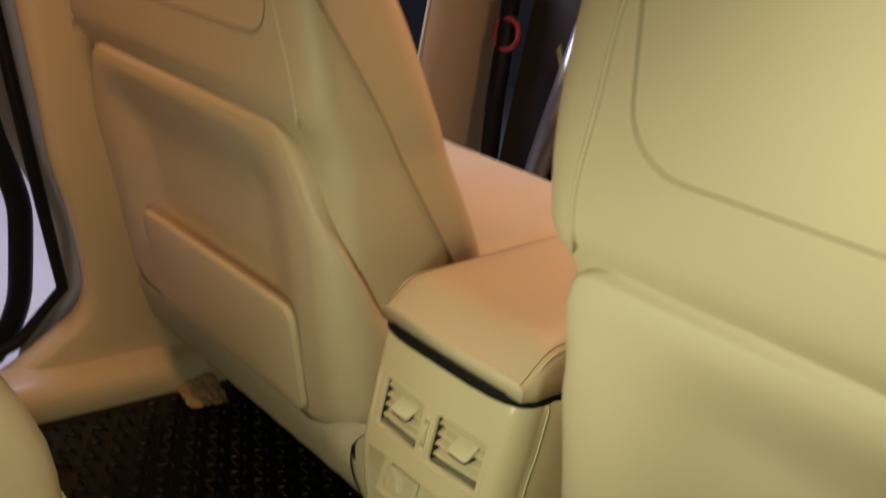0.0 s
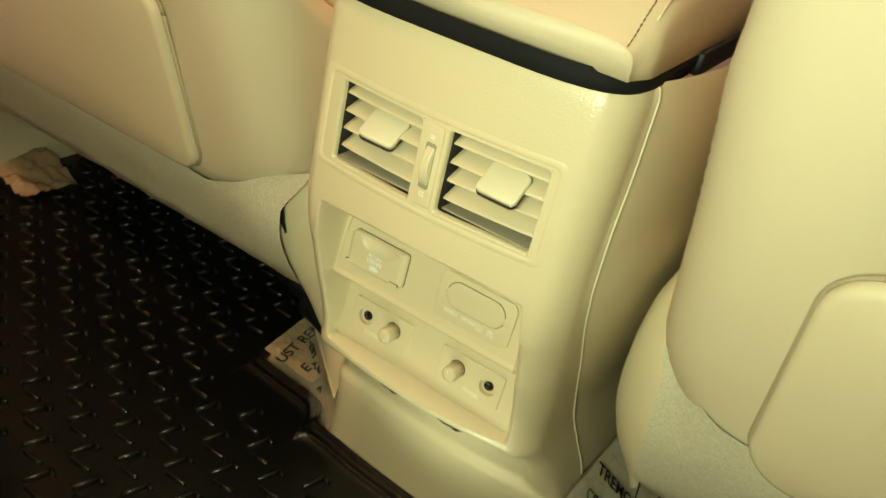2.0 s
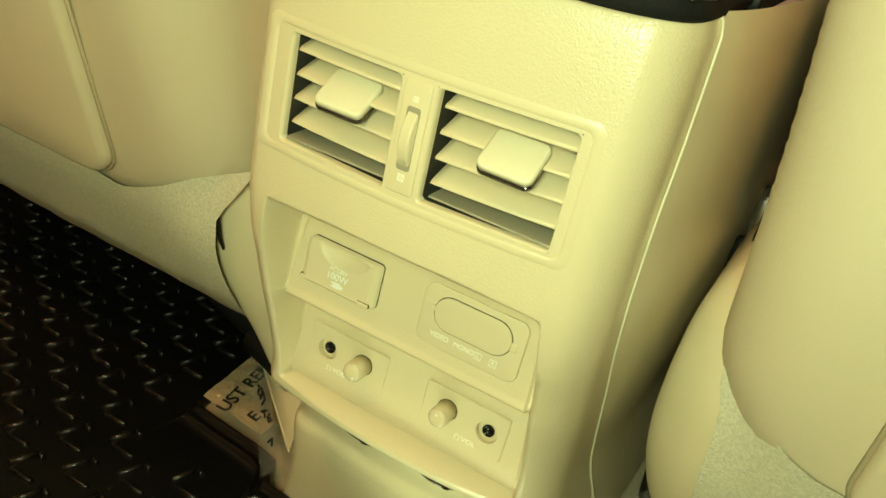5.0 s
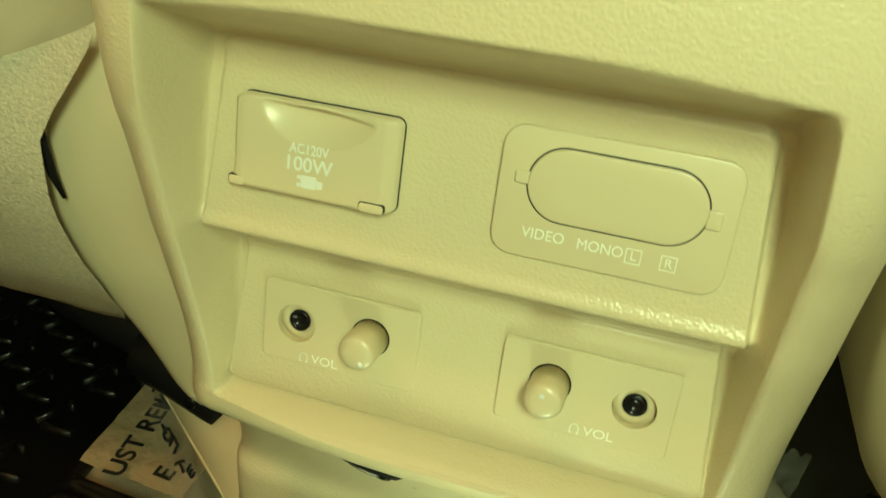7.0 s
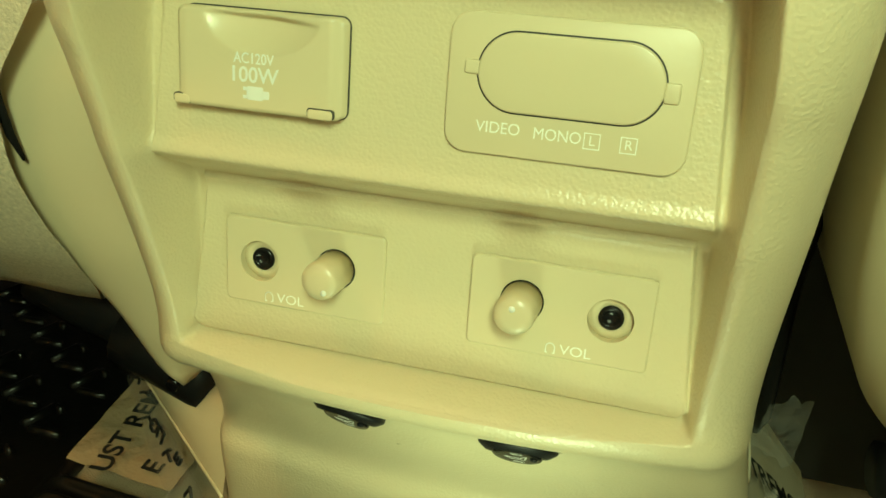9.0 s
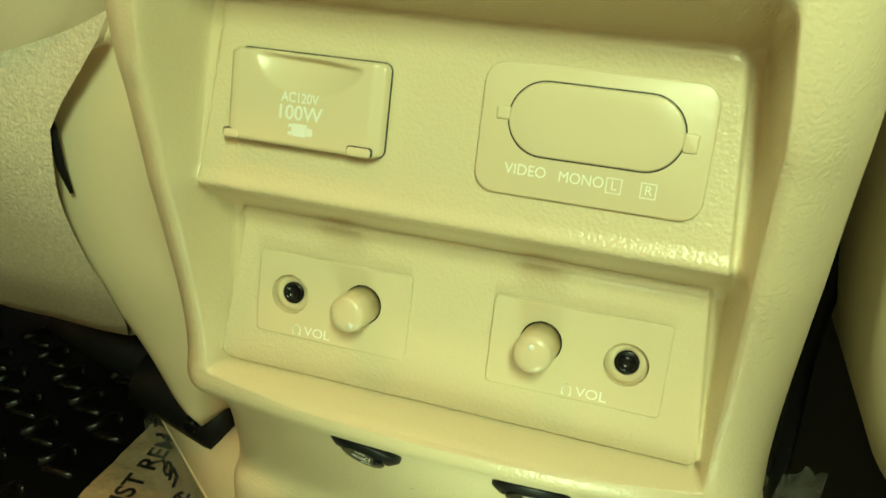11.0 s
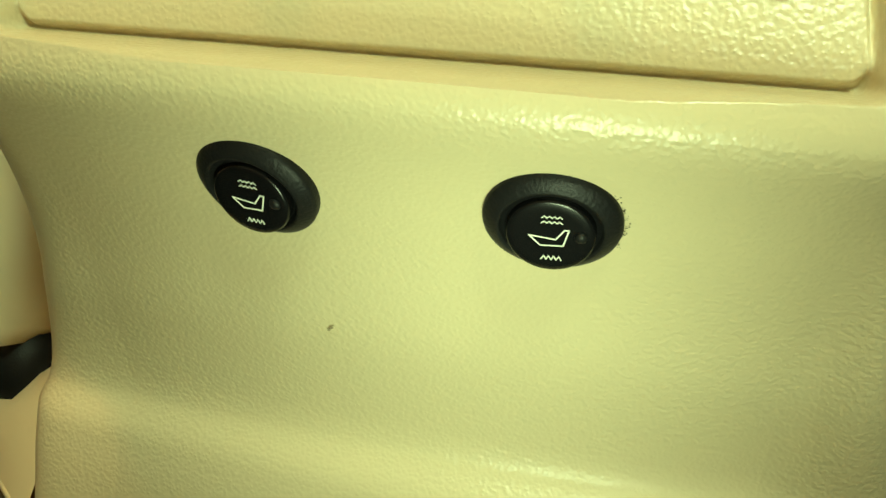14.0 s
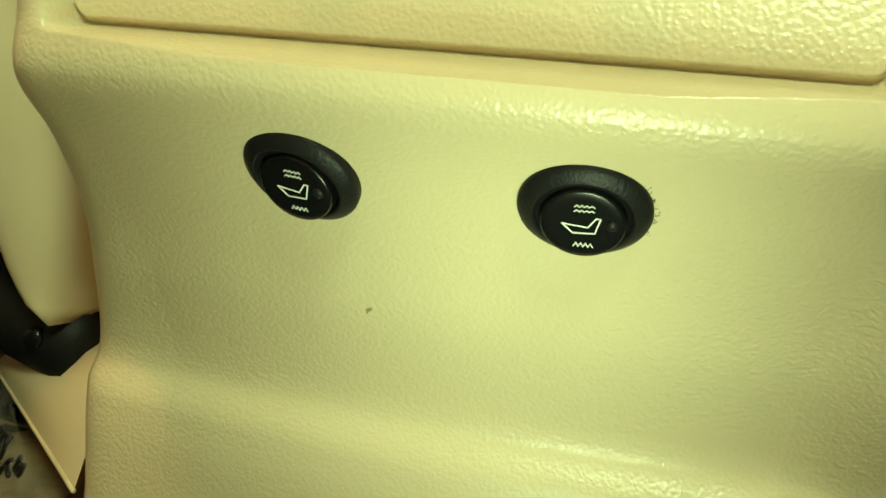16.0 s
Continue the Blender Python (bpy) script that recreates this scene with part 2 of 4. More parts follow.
HALF = [(-0.045, 0.1060), (-0.030, 0.1035), (0.0, 0.0985), (0.0135, 0.0970), (0.0380, 0.0978), (0.0420, 0.0985), (0.0460, 0.0980), (0.060, 0.0956), (0.0855, 0.0902), (0.1155, 0.0857), (0.1215, 0.0855), (0.18, 0.0868), (0.24, 0.0885), (0.27, 0.0885), (0.345, 0.0885), (0.354, 0.0865)]
FLAT = 0.0700
VENT_X, VENT_Z = (0.0075, 0.0628), (0.2632, 0.3090)


def upper_y(z):
    return 0.0095 + (z - 0.18) * 0.114


def lower_y(z):
    return 0.0235 + (z - 0.123) * 0.10


STEP = 0.0026
INNER = [(0.1163, 0.0146), (0.1180, 0.0165), (0.1198, 0.0205), (0.1212, 0.0246), (0.1224, 0.0264), (0.1245, lower_y(0.1245) + STEP), (0.1645, lower_y(0.1645) + STEP), (0.1680, 0.0280), (0.1768, 0.0130), (0.1793, upper_y(0.18) + STEP * 0.6), (0.183, upper_y(0.183) + STEP),
         (0.2235, upper_y(0.2235) + STEP), (0.2265, 0.0138), (0.2350, -0.0100), (0.2385, -0.0145)]


def proud(dx, dz, r=0.0038):
    """How far inside a rounded corner a point lies, from its distances to the two edges."""
    return r - math.hypot(max(0.0, r - dx), max(0.0, r - dz)) if dx < r and dz < r else min(dx, dz)


def face_y(x, z):
    """How far forward the rear face lies at x, z, with its recessed socket panel and the two raised plates in it."""
    ax = abs(x)
    y = spline(FACE, z) + 0.0042 * (min(ax, FLAT) / 0.062) ** 2 - 0.001
    if 0.1163 < z < 0.2385:
        edge = 0.0690 - 0.003 * smooth01(0.2, 0.24, z)
        s = smooth01(edge + 0.0014, edge - 0.0026, ax)
        if s > 0:
            y += s * max(0.0, spline(INNER, z) - y)
        if 0.1215 < z < 0.168:
            y -= STEP * smooth01(0.0, 0.0008, proud(0.0680 - 0.0048 * (z - 0.1235) / 0.0445 - ax, z - 0.1220))
        elif z > 0.1765:
            d = proud(0.0658 - 0.0040 * (z - 0.1795) / 0.044 - ax, 0.2245 - z)
            y -= STEP * smooth01(0.0, 0.0009, min(d, (z - 0.1765) * 0.5))
    return y


RIM = [(-0.045, 0.240), (0.0385, 0.240), (0.0425, 0.112), (0.06, 0.105), (0.107, 0.084), (0.176, 0.0515), (0.22, 0.0285), (0.245, 0.0215), (0.272, 0.0205), (0.31, 0.0245), (0.352, 0.0255)]


def console_shell():
    bm = bmesh.new()
    xs = sorted({round(k * 0.00105, 5) for k in range(0, 59)} | {round(0.0620 + k * 0.0004, 5) for k in range(0, 21)} | {VENT_X[0], VENT_X[1], FLAT})
    xs = [-x for x in reversed(xs) if x > 0] + xs
    zs = sorted({round(-0.045 + 0.0016 * k, 5) for k in range(0, 103)} | {round(0.112 + 0.0007 * k, 5) for k in range(0, 186)} | {round(0.2422 + 0.0016 * k, 5) for k in range(0, 71)} | {round(0.1160 + 0.0003 * k, 5) for k in range(0, 34)} | {*VENT_Z})
    zs = [z for z in zs if z <= 0.354]
    rows = []
    for z in zs:
        w = spline(HALF, z)
        flat = [(x, face_y(x, z), z) for x in xs if abs(x) <= FLAT]
        y0 = face_y(FLAT, z)
        side = []
        soft = smooth01(0.03, 0.135, z)
        ry, p = min(0.012 + 0.014 * soft, spline(RIM, z) - y0 - 0.003), 0.55 + 0.35 * soft
        # the hollow over the foot ends a little inside the corners
        full = max(0.0, y0 - 0.0186 - 0.0529 * (0.116 - z) / 0.073) * 0.5 if 0.043 < z < 0.116 else 0.0
        for k in range(1, 11):
            a = radians(9 * k)
            x = FLAT + (w - FLAT) * math.sin(a) ** p
            side.append((x, y0 - full * smooth01(0.0725, 0.0830, x) + ry * (1 - math.cos(a)) ** (0.9 + 0.5 * (1 - soft))))
        y1 = y0 - full + ry
        side += [(w + 0.0004 * j, y1 + (spline(RIM, z) - 0.001 - y1) * j / 3) for j in range(1, 4)]
        row = [(-x, y + full * smooth01(0.0725, 0.0830, x), z) for x, y in reversed(side)] + flat + [(x, y, z) for x, y in side]
        rows.append([bm.verts.new(p) for p in row])
    for za, zb, a, b in zip(zs, zs[1:], rows, rows[1:]):
        in_z = za >= VENT_Z[0] - 1e-6 and zb <= VENT_Z[1] + 1e-6
        for i in range(len(a) - 1):
            xm = abs((a[i].co.x + a[i + 1].co.x) / 2)
            if in_z and VENT_X[0] < xm < VENT_X[1]:
                continue
            if math.hypot(xm - 0.0465, (za + zb) / 2 - 0.1457) < 0.0062:
                continue
            bm.faces.new((a[i], a[i + 1], b[i + 1], b[i]))
    top = rows[-1]
    cap = [bm.verts.new((v.co.x * 0.9, v.co.y + 0.02, 0.3545)) for v in top]
    for i in range(len(top) - 1):
        bm.faces.new((top[i], top[i + 1], cap[i + 1], cap[i]))
    return bm


part("rear_shell", console_shell(), PLASTIC, console)

for s in (-1, 1):
    # side cheek, a little inside the shell's rim, and the rim's bead
    grid = []
    for k in range(40):
        z = 0.043 + 0.311 * k / 39
        w, y0 = spline(HALF, z) - 0.0004, spline(RIM, z) - 0.003
        flare = 0.004 + 0.014 * smooth01(0.05, 0.20, z)
        row = []
        for j in range(19):
            d = (0.42 - y0) * (j / 18) ** 1.7
            row.append((s * (w + flare * (1 - math.exp(-d / 0.05))), y0 + d, z))
        grid.append(row)
    part("side_cheek", sheet(grid)[0], SMOOTH, console)
    bead = []
    for k in range(60):
        z = 0.043 + 0.308 * k / 59
        bead.append((s * (spline(HALF, z) + 0.0012), spline(RIM, z) + 0.0002, z))
    bead += [(s * 0.0878, 0.0245, 0.3522), (s * 0.0860, 0.0225, 0.3535), (s * 0.0835, 0.0205, 0.3540)]
    part("panel_rim", tube(bead, 0.0009, 6), PALE, console, "pale thin rim along the panel joint")


def vent(sign):
    """One air outlet: a dark duct behind the opening, four blades and a finger tab."""
    x0, x1 = VENT_X
    z0, z1 = VENT_Z
    cx, cz, w, h = sign * (x0 + x1) / 2, (z0 + z1) / 2, x1 - x0, z1 - z0
    bm = bmesh.new()
    rings = []
    for inset, y in ((0.0001, -0.0118), (0.0002, -0.0090), (0.0006, 0.000), (0.0006, 0.045)):
        rings.append([(cx + a, y + 0.0042 * ((cx + a) / 0.062) ** 2 * (y < 0.01), cz + b) for a, b in rounded(w - 2 * inset, h - 2 * inset, 0.0025, 5)])
    _, rows = sheet(rings, bm, close=True)
    bm.faces.new(rows[-1])
    air = part("air_vent", bm, DARK, console, "rear air outlet with four cream blades and a finger tab")
    rings = []
    for inset, depth in ((-0.0004, -0.0001), (0.0002, -0.0003), (0.0004, 0.0030), (0.0005, 0.0045)):
        rings.append([(cx + a, face_y(cx + a, cz + b) + depth, cz + b) for a, b in rounded(w - 2 * inset, h - 2 * inset, 0.0022, 5)])
    part("vent_frame", sheet(rings, close=True)[0], SMOOTH, air)
    for i, z in enumerate((0.3022, 0.2920, 0.2820, 0.2718)):
        blade = bmesh.new()
        n = 16
        prof = [(0.0, -0.0009), (-0.0010, 0.0), (0.0, 0.0009), (0.013, 0.0008), (0.0205, 0.0003), (0.0205, -0.0003), (0.013, -0.0008)]
        grid = []
        for k in range(n + 1):
            lo, hi = (x0, x1) if sign > 0 else (-x1, -x0)
            x = lo + 0.0030 + (hi - lo - 0.0038) * k / n
            y = -0.0100 + 0.0042 * (x / 0.062) ** 2
            grid.append([(x, y + a, z + b + a * 0.36) for a, b in prof])
        _, rows = sheet(grid, blade, close=True)
        blade.faces.new(rows[0])
        blade.faces.new(rows[-1])
        part("blade", blade, SMOOTH, air)
    part("duct_floor", block(w - 0.003, 0.030, 0.0010, 0.0002, (cx + 0.001, 0.006, z0 + 0.0018)), DUCT, air)
    for k in range(5):
        fin = block(0.0009, 0.012, h - 0.006, 0.0002, (sign * (x0 + w * (k + 1) / 6), 0.013, cz))
        part("inner_fin", fin, DARK, air)
    m = Matrix.Translation((0.0405 if sign > 0 else -0.0325, -0.0090, 0.2905)) @ Matrix.Rotation(radians(33), 4, "X")
    tab = part("finger_tab", plate(0.0226, 0.0192, 0.0034, 0.0034, 0.0012, at=(0, 0.0013)), PALE, air, m=m)
    lip = plate(0.0228, 0.0160, 0.0034, 0.0018, 0.0006, at=(0, -0.0008))
    part("chrome_lip", lip, CHROME, tab, "dark chrome edge under the tab", m=Matrix.Translation((0, 0, -0.0016)))


vent(-1)
vent(1)
outline = [(x - 0.0020, z + 0.2861) for x, z in rounded(0.1375, 0.0492, 0.0040, 6)]
loops = []
for grow, out in ((0.0042, -0.0002), (0.0026, 0.0003), (0.0012, 0.0005), (0.0002, 0.0003), (-0.0006, -0.0003)):
    loops.append([])
    for (x0, z0), (x1, z1) in zip(outline, outline[1:] + outline[:1]):
        k = max(1, int(math.hypot(x1 - x0, z1 - z0) / 0.003))
        for q in range(k):
            x, z = x0 + (x1 - x0) * q / k, z0 + (z1 - z0) * q / k
            x, z = x * (1 + grow / 0.0688), 0.2861 + (z - 0.2861) * (1 + grow / 0.0246)
            loops[-1].append((x, face_y(max(-FLAT, min(FLAT, x)), z) - out, z))
part("vent_surround", sheet(loops, close=True)[0], SMOOTH, console, "soft raised edge round both vents")
wheel = bmesh.new()
lathe([(0.0008, -0.0027), (0.0155, -0.0027), (0.0163, -0.0022), (0.0166, -0.0013), (0.0163, -0.0010), (0.0167, -0.0006), (0.0164, -0.0002), (0.0164, 0.0002), (0.0167, 0.0006), (0.0163, 0.0010), (0.0166, 0.0013), (0.0163, 0.0022), (0.0155, 0.0027), (0.0008, 0.0027)], 72, wheel)
for i, v in enumerate(wheel.verts):
    r = math.hypot(v.co.x, v.co.y)
    if r > 0.0162:
        v.co.x *= 1 + 0.006 * (i % 2)
        v.co.y *= 1 + 0.006 * (i % 2)
strip = part("wheel_bezel", plate(0.0118, 0.0440, 0.0012, 0.0014, 0.0005), SMOOTH, console, "narrow strip with a thumb wheel between the vents", m=Matrix.Translation((0, -0.0131, 0.2863)) @ Matrix.Rotation(radians(87.1), 4, "X"))
# slot is cream like the strip; its shade is put into the grey
part("wheel_slot", plate(0.0060, 0.0250, 0.0012, 0.0016, 0.0002), DUCT, strip)
part("airflow_wheel", wheel, SMOOTH, strip, "ribbed cream thumb wheel", m=Matrix.Translation((0.0, 0.0, -0.0112)) @ Matrix.Rotation(radians(90), 4, "Y"))
for dz in (-0.0155, 0.0155):
    strokes("airflow_symbol", [[(-0.0011, dz - 0.0008), (0.0011, dz - 0.0008)], [(-0.0011, dz), (0.0011, dz)], [(-0.0011, dz + 0.0008), (0.0011, dz + 0.0008)]] if dz > 0 else [[(-0.0009, dz - 0.0009), (0.0009, dz + 0.0009)], [(-0.0009, dz + 0.0009), (0.0009, dz - 0.0009)], [(-0.0013, dz - 0.0013), (0.0013, dz - 0.0013), (0.0013, dz + 0.0013), (-0.0013, dz + 0.0013), (-0.0013, dz - 0.0013)]], 0.0003, CREAM_INK, strip, Matrix.Translation((0, 0, 0.00142)))


def on_upper(x, z, out=0.0):
    s = 0.114
    up, nrm = Vector((0, s, 1)).normalized(), Vector((0, -1, s)).normalized()
    p = Vector((x, upper_y(z) + 0.0042 * (x / 0.062) ** 2 * 0, z)) + nrm * out
    return Matrix(((1, up.x, nrm.x, p.x), (0, up.y, nrm.y, p.y), (0, up.z, nrm.z, p.z), (0, 0, 0, 1)))


def on_lower(x, z, out=0.0):
    s = 0.10
    up, nrm = Vector((0, s, 1)).normalized(), Vector((0, -1, s)).normalized()
    p = Vector((x, lower_y(z), z)) + nrm * out
    return Matrix(((1, up.x, nrm.x, p.x), (0, up.y, nrm.y, p.y), (0, up.z, nrm.z, p.z), (0, 0, 0, 1)))


def on_under(x, along, out=0.0):
    """On the slope under the lip; along runs up the slope from the switches' middle."""
    up, nrm = Vector((0, -1.16, 1)).normalized(), Vector((0, -1, -1.16)).normalized()
    p = Vector((x, spline(FACE, 0.0982) + 0.0002, 0.0982)) + up * along + nrm * out
    return Matrix(((1, up.x, nrm.x, p.x), (0, up.y, nrm.y, p.y), (0, up.z, nrm.z, p.z), (0, 0, 0, 1)))


# outlet flap
def outlet():
    w, h = 0.0395, 0.0218
    gap = part("outlet_cover", plate(w + 0.0004, h + 0.0006, 0.0022, 0.0006, 0.0002), DARK, console, "closed cream flap over a power outlet", m=on_upper(-0.0352, 0.2024, -0.0003))
    bm = bmesh.new()
    nx, ny = 64, 60
    grid = []
    for j in range(ny + 1):
        row = []
        for i in range(nx + 1):
            u, v = i / nx * 2 - 1, j / ny * 2 - 1
            x, y = u * w / 2, v * h / 2
            z = 0.0042
            z -= 0.0015 * smooth01(0.84, 1.0, u) + 0.0004 * smooth01(0.9, 1.0, -u)
            dish = max(0.0, 1 - ((u - 0.03) / 0.72) ** 2 - ((1.0 - v) / 0.88) ** 2) ** 0.9
            rim = 0.90 - 0.09 * smooth01(0.0, 0.75, u) + 0.05 * smooth01(-0.2, -0.8, u)
            z -= 0.0036 * dish * (1 - 0.78 * smooth01(rim - 0.05, rim + 0.05, v))
            z -= 0.0005 * smooth01(0.93, 1.0, abs(v))
            ex, ey = abs(x) - w / 2 + 0.0018, abs(y) - h / 2 + 0.0018
            if ex > 0 and ey > 0:
                k = max(ex, ey) / math.hypot(ex, ey)
                x = math.copysign(w / 2 - 0.0018 + ex * k, x)
                y = math.copysign(h / 2 - 0.0018 + ey * k, y)
            row.append((x, y, z))
        grid.append(row)
    _, rows = sheet(grid, bm)
    ring = rows[0] + [r[-1] for r in rows[1:]] + list(reversed(rows[-1]))[1:] + [r[0] for r in reversed(rows[1:-1])]
    low = [bm.verts.new((v.co.x, v.co.y, -0.001)) for v in ring]
    for i in range(len(ring)):
        j = (i + 1) % len(ring)
        bm.faces.new((ring[i], ring[j], low[j], low[i]))
    flap = part("flap", bm, SMOOTH, gap, m=Matrix.Translation((0, 0, 0.0003)))
    for x in (-0.0190, 0.0150):
        part("lug_groove", plate(0.0046 if x < 0 else 0.0063, 0.0024, 0.0008, 0.0012, 0.0002, at=(x, -0.00965)), DARK, gap, m=Matrix.Translation((0, 0, 0.0035 if x > 0 else 0.0031)))
        part("hinge_lug", plate(0.0042 if x < 0 else 0.0060, 0.0022, 0.0008, 0.0012, 0.0004, at=(x, -0.0098)), SMOOTH, gap, m=Matrix.Translation((0, 0, 0.0038 if x > 0 else 0.0034)))
    top = Matrix.Translation((0, 0, 0.00455))
    letters("voltage_print", "AC120V", 0.0023, WHITE, gap, top @ Matrix.Translation((-0.0010, 0.0006, 0)), width=0.0098, bold=0.00004)
    letters("power_print", "100W", 0.0033, WHITE, gap, top @ Matrix.Translation((-0.0010, -0.0030, 0)), width=0.0112, bold=0.00007)
    plug = plate(0.0040, 0.0030, 0.0005, 0.00008, 0.00002, at=(-0.0006, -0.0068))
    plate(0.0018, 0.0018, 0.0004, 0.00008, 0.00002, bm=plug, at=(0.0020, -0.0070))
    plate(0.0012, 0.0008, 0.0001, 0.00008, 0.00002, bm=plug, at=(-0.0029, -0.0059))
    plate(0.0012, 0.0008, 0.0001, 0.00008, 0.00002, bm=plug, at=(-0.0029, -0.0077))
    part("plug_symbol", plug, WHITE, gap, smooth=False, m=top)


outlet()


def video_panel():
    base = part("video_socket_panel", plate(0.0505, 0.0292, 0.0048, 0.0010, 0.0005), SMOOTH, console, "smooth cream panel with a closed oval socket flap", m=on_upper(0.0322, 0.2026, 0.0))
    part("flap_gap", plate(0.0386, 0.0169, 0.0084, 0.0011, 0.0002, n=12), DARK, base, m=Matrix.Translation((0.0003, 0.0029, 0.0001)))
    part("socket_flap", plate(0.0379, 0.0162, 0.0081, 0.0016, 0.0005, n=12, dome=0.0003), SMOOTH, base, m=Matrix.Translation((0.0003, 0.0029, 0.0002)))
    for x in (-0.0203, 0.0203):
        part("flap_lug", plate(0.0032, 0.0042 if x > 0 else 0.0030, 0.0006, 0.0014, 0.0004), SMOOTH, base, m=Matrix.Translation((x + 0.0003, 0.0034 if x < 0 else 0.0020, 0.0002)))
    top = Matrix.Translation((0, 0, 0.00105))
    letters("video_print", "VIDEO", 0.0024, CREAM_INK, base, top @ Matrix.Translation((-0.0135, -0.0088, 0)), width=0.0094)
    letters("mono_print", "MONO", 0.0024, CREAM_INK, base, top @ Matrix.Translation((-0.0010, -0.0090, 0)), width=0.0098)
    for x, c in ((0.0062, "L"), (0.0136, "R")):
        letters("channel_print", c, 0.0020, CREAM_INK, base, top @ Matrix.Translation((x, -0.0092, 0)))
        q = 0.0016
        strokes("print_box", [[(-q, -q), (q, -q), (q, q), (-q, q), (-q, -q)]], 0.00022, CREAM_INK, base, top @ Matrix.Translation((x, -0.0092, 0)))


video_panel()


def holed_plate(w, h, r, t, hole, hr):
    """A flat plate with one round hole."""
    out = rounded(w, h, r, 5)
    pts = []
    for (x0, y0), (x1, y1) in zip(out, out[1:] + out[:1]):
        k = max(1, int(math.hypot(x1 - x0, y1 - y0) / 0.0012))
        pts += [(x0 + (x1 - x0) * i / k, y0 + (y1 - y0) * i / k) for i in range(k)]
    ang = [math.atan2(y - hole[1], x - hole[0]) for x, y in pts]
    ring = [(hole[0] + hr * math.cos(a), hole[1] + hr * math.sin(a)) for a in ang]
    mid = [((x + 4 * u) / 5, (y + 4 * v) / 5) for (x, y), (u, v) in zip(pts, ring)]
    e = 0.0004
    rows = [[(x, y, 0) for x, y in pts], [(x, y, t - e) for x, y in pts], [(x * (1 - e / w * 2), y * (1 - e / h * 2), t) for x, y in pts],
            [(x, y, t) for x, y in mid], [(x, y, t) for x, y in ring], [(x, y, -0.003) for x, y in ring]]
    return sheet(rows, close=True)[0]


def headphone_panel(sign):
    base = part("headphone_panel", holed_plate(0.0452, 0.0240, 0.0014, 0.0013, (sign * 0.0126, 0.0002), 0.0056), SMOOTH, console, "smooth cream headphone panel with a socket and a volume knob", smooth=False, m=on_lower(sign * 0.0339, 0.1455, -0.0001))
    jx, kx = sign * 0.0126, -sign * 0.0092
    ring = lathe([(0.0057, -0.0040), (0.0057, -0.0017), (0.0036, -0.0017), (0.0032, -0.0020), (0.0003, -0.0022)], 40)
    sock = part("headphone_socket", ring, SMOOTH, base, m=Matrix.Translation((jx, 0.0002, 0.0006)))
    hole = lathe([(0.0031, -0.0020), (0.0031, -0.0012), (0.0024, -0.0010), (0.0019, -0.0013), (0.0017, -0.0019), (0.0002, -0.00195)], 32)
    part("socket_bore", hole, GLOSS, sock, "black socket bore")
    # flat black disc paints the shade in the gap round the knob
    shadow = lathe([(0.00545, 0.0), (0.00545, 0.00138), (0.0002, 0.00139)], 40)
    part("knob_gap_shade", shadow, BLACK, base, m=Matrix.Translation((kx, 0.0016, 0.0)))
    knob = lathe([(0.0051, 0.0), (0.0050, 0.0102), (0.0048, 0.0112), (0.0043, 0.0119), (0.0026, 0.0123), (0.0003, 0.0124)], 40)
    kn = part("volume_knob", knob, SMOOTH, base, m=Matrix.Translation((kx, 0.0016, 0.0004)))
    # white dot paints the highlight on the knob's end
    part("knob_highlight", lathe([(0.0008, 0.0), (0.0008, 0.0001), (0.0001, 0.0001)], 16), WHITE, kn, m=Matrix.Translation((0.0016 if sign < 0 else -0.0004, -0.0024 if sign < 0 else 0.0020, 0.0123)))
    top = Matrix.Translation((0, 0, 0.00133))
    arc = [(0.0011 * math.cos(radians(a)), 0.0012 * math.sin(radians(a))) for a in range(180, -1, -20)]
    ix = -0.0098 if sign < 0 else -0.0010
    strokes("headphone_symbol", [[(-0.0011, -0.0014)] + arc + [(0.0011, -0.0014)], [(-0.0011, -0.0014), (-0.0007, -0.0014)], [(0.0011, -0.0014), (0.0007, -0.0014)]], 0.00030, CREAM_INK, base, top @ Matrix.Translation((ix, -0.0094, 0)))
    letters("volume_print", "VOL", 0.0026, CREAM_INK, base, top @ Matrix.Translation((ix + 0.0062, -0.0096, 0)), width=0.0078)


headphone_panel(-1)
headphone_panel(1)


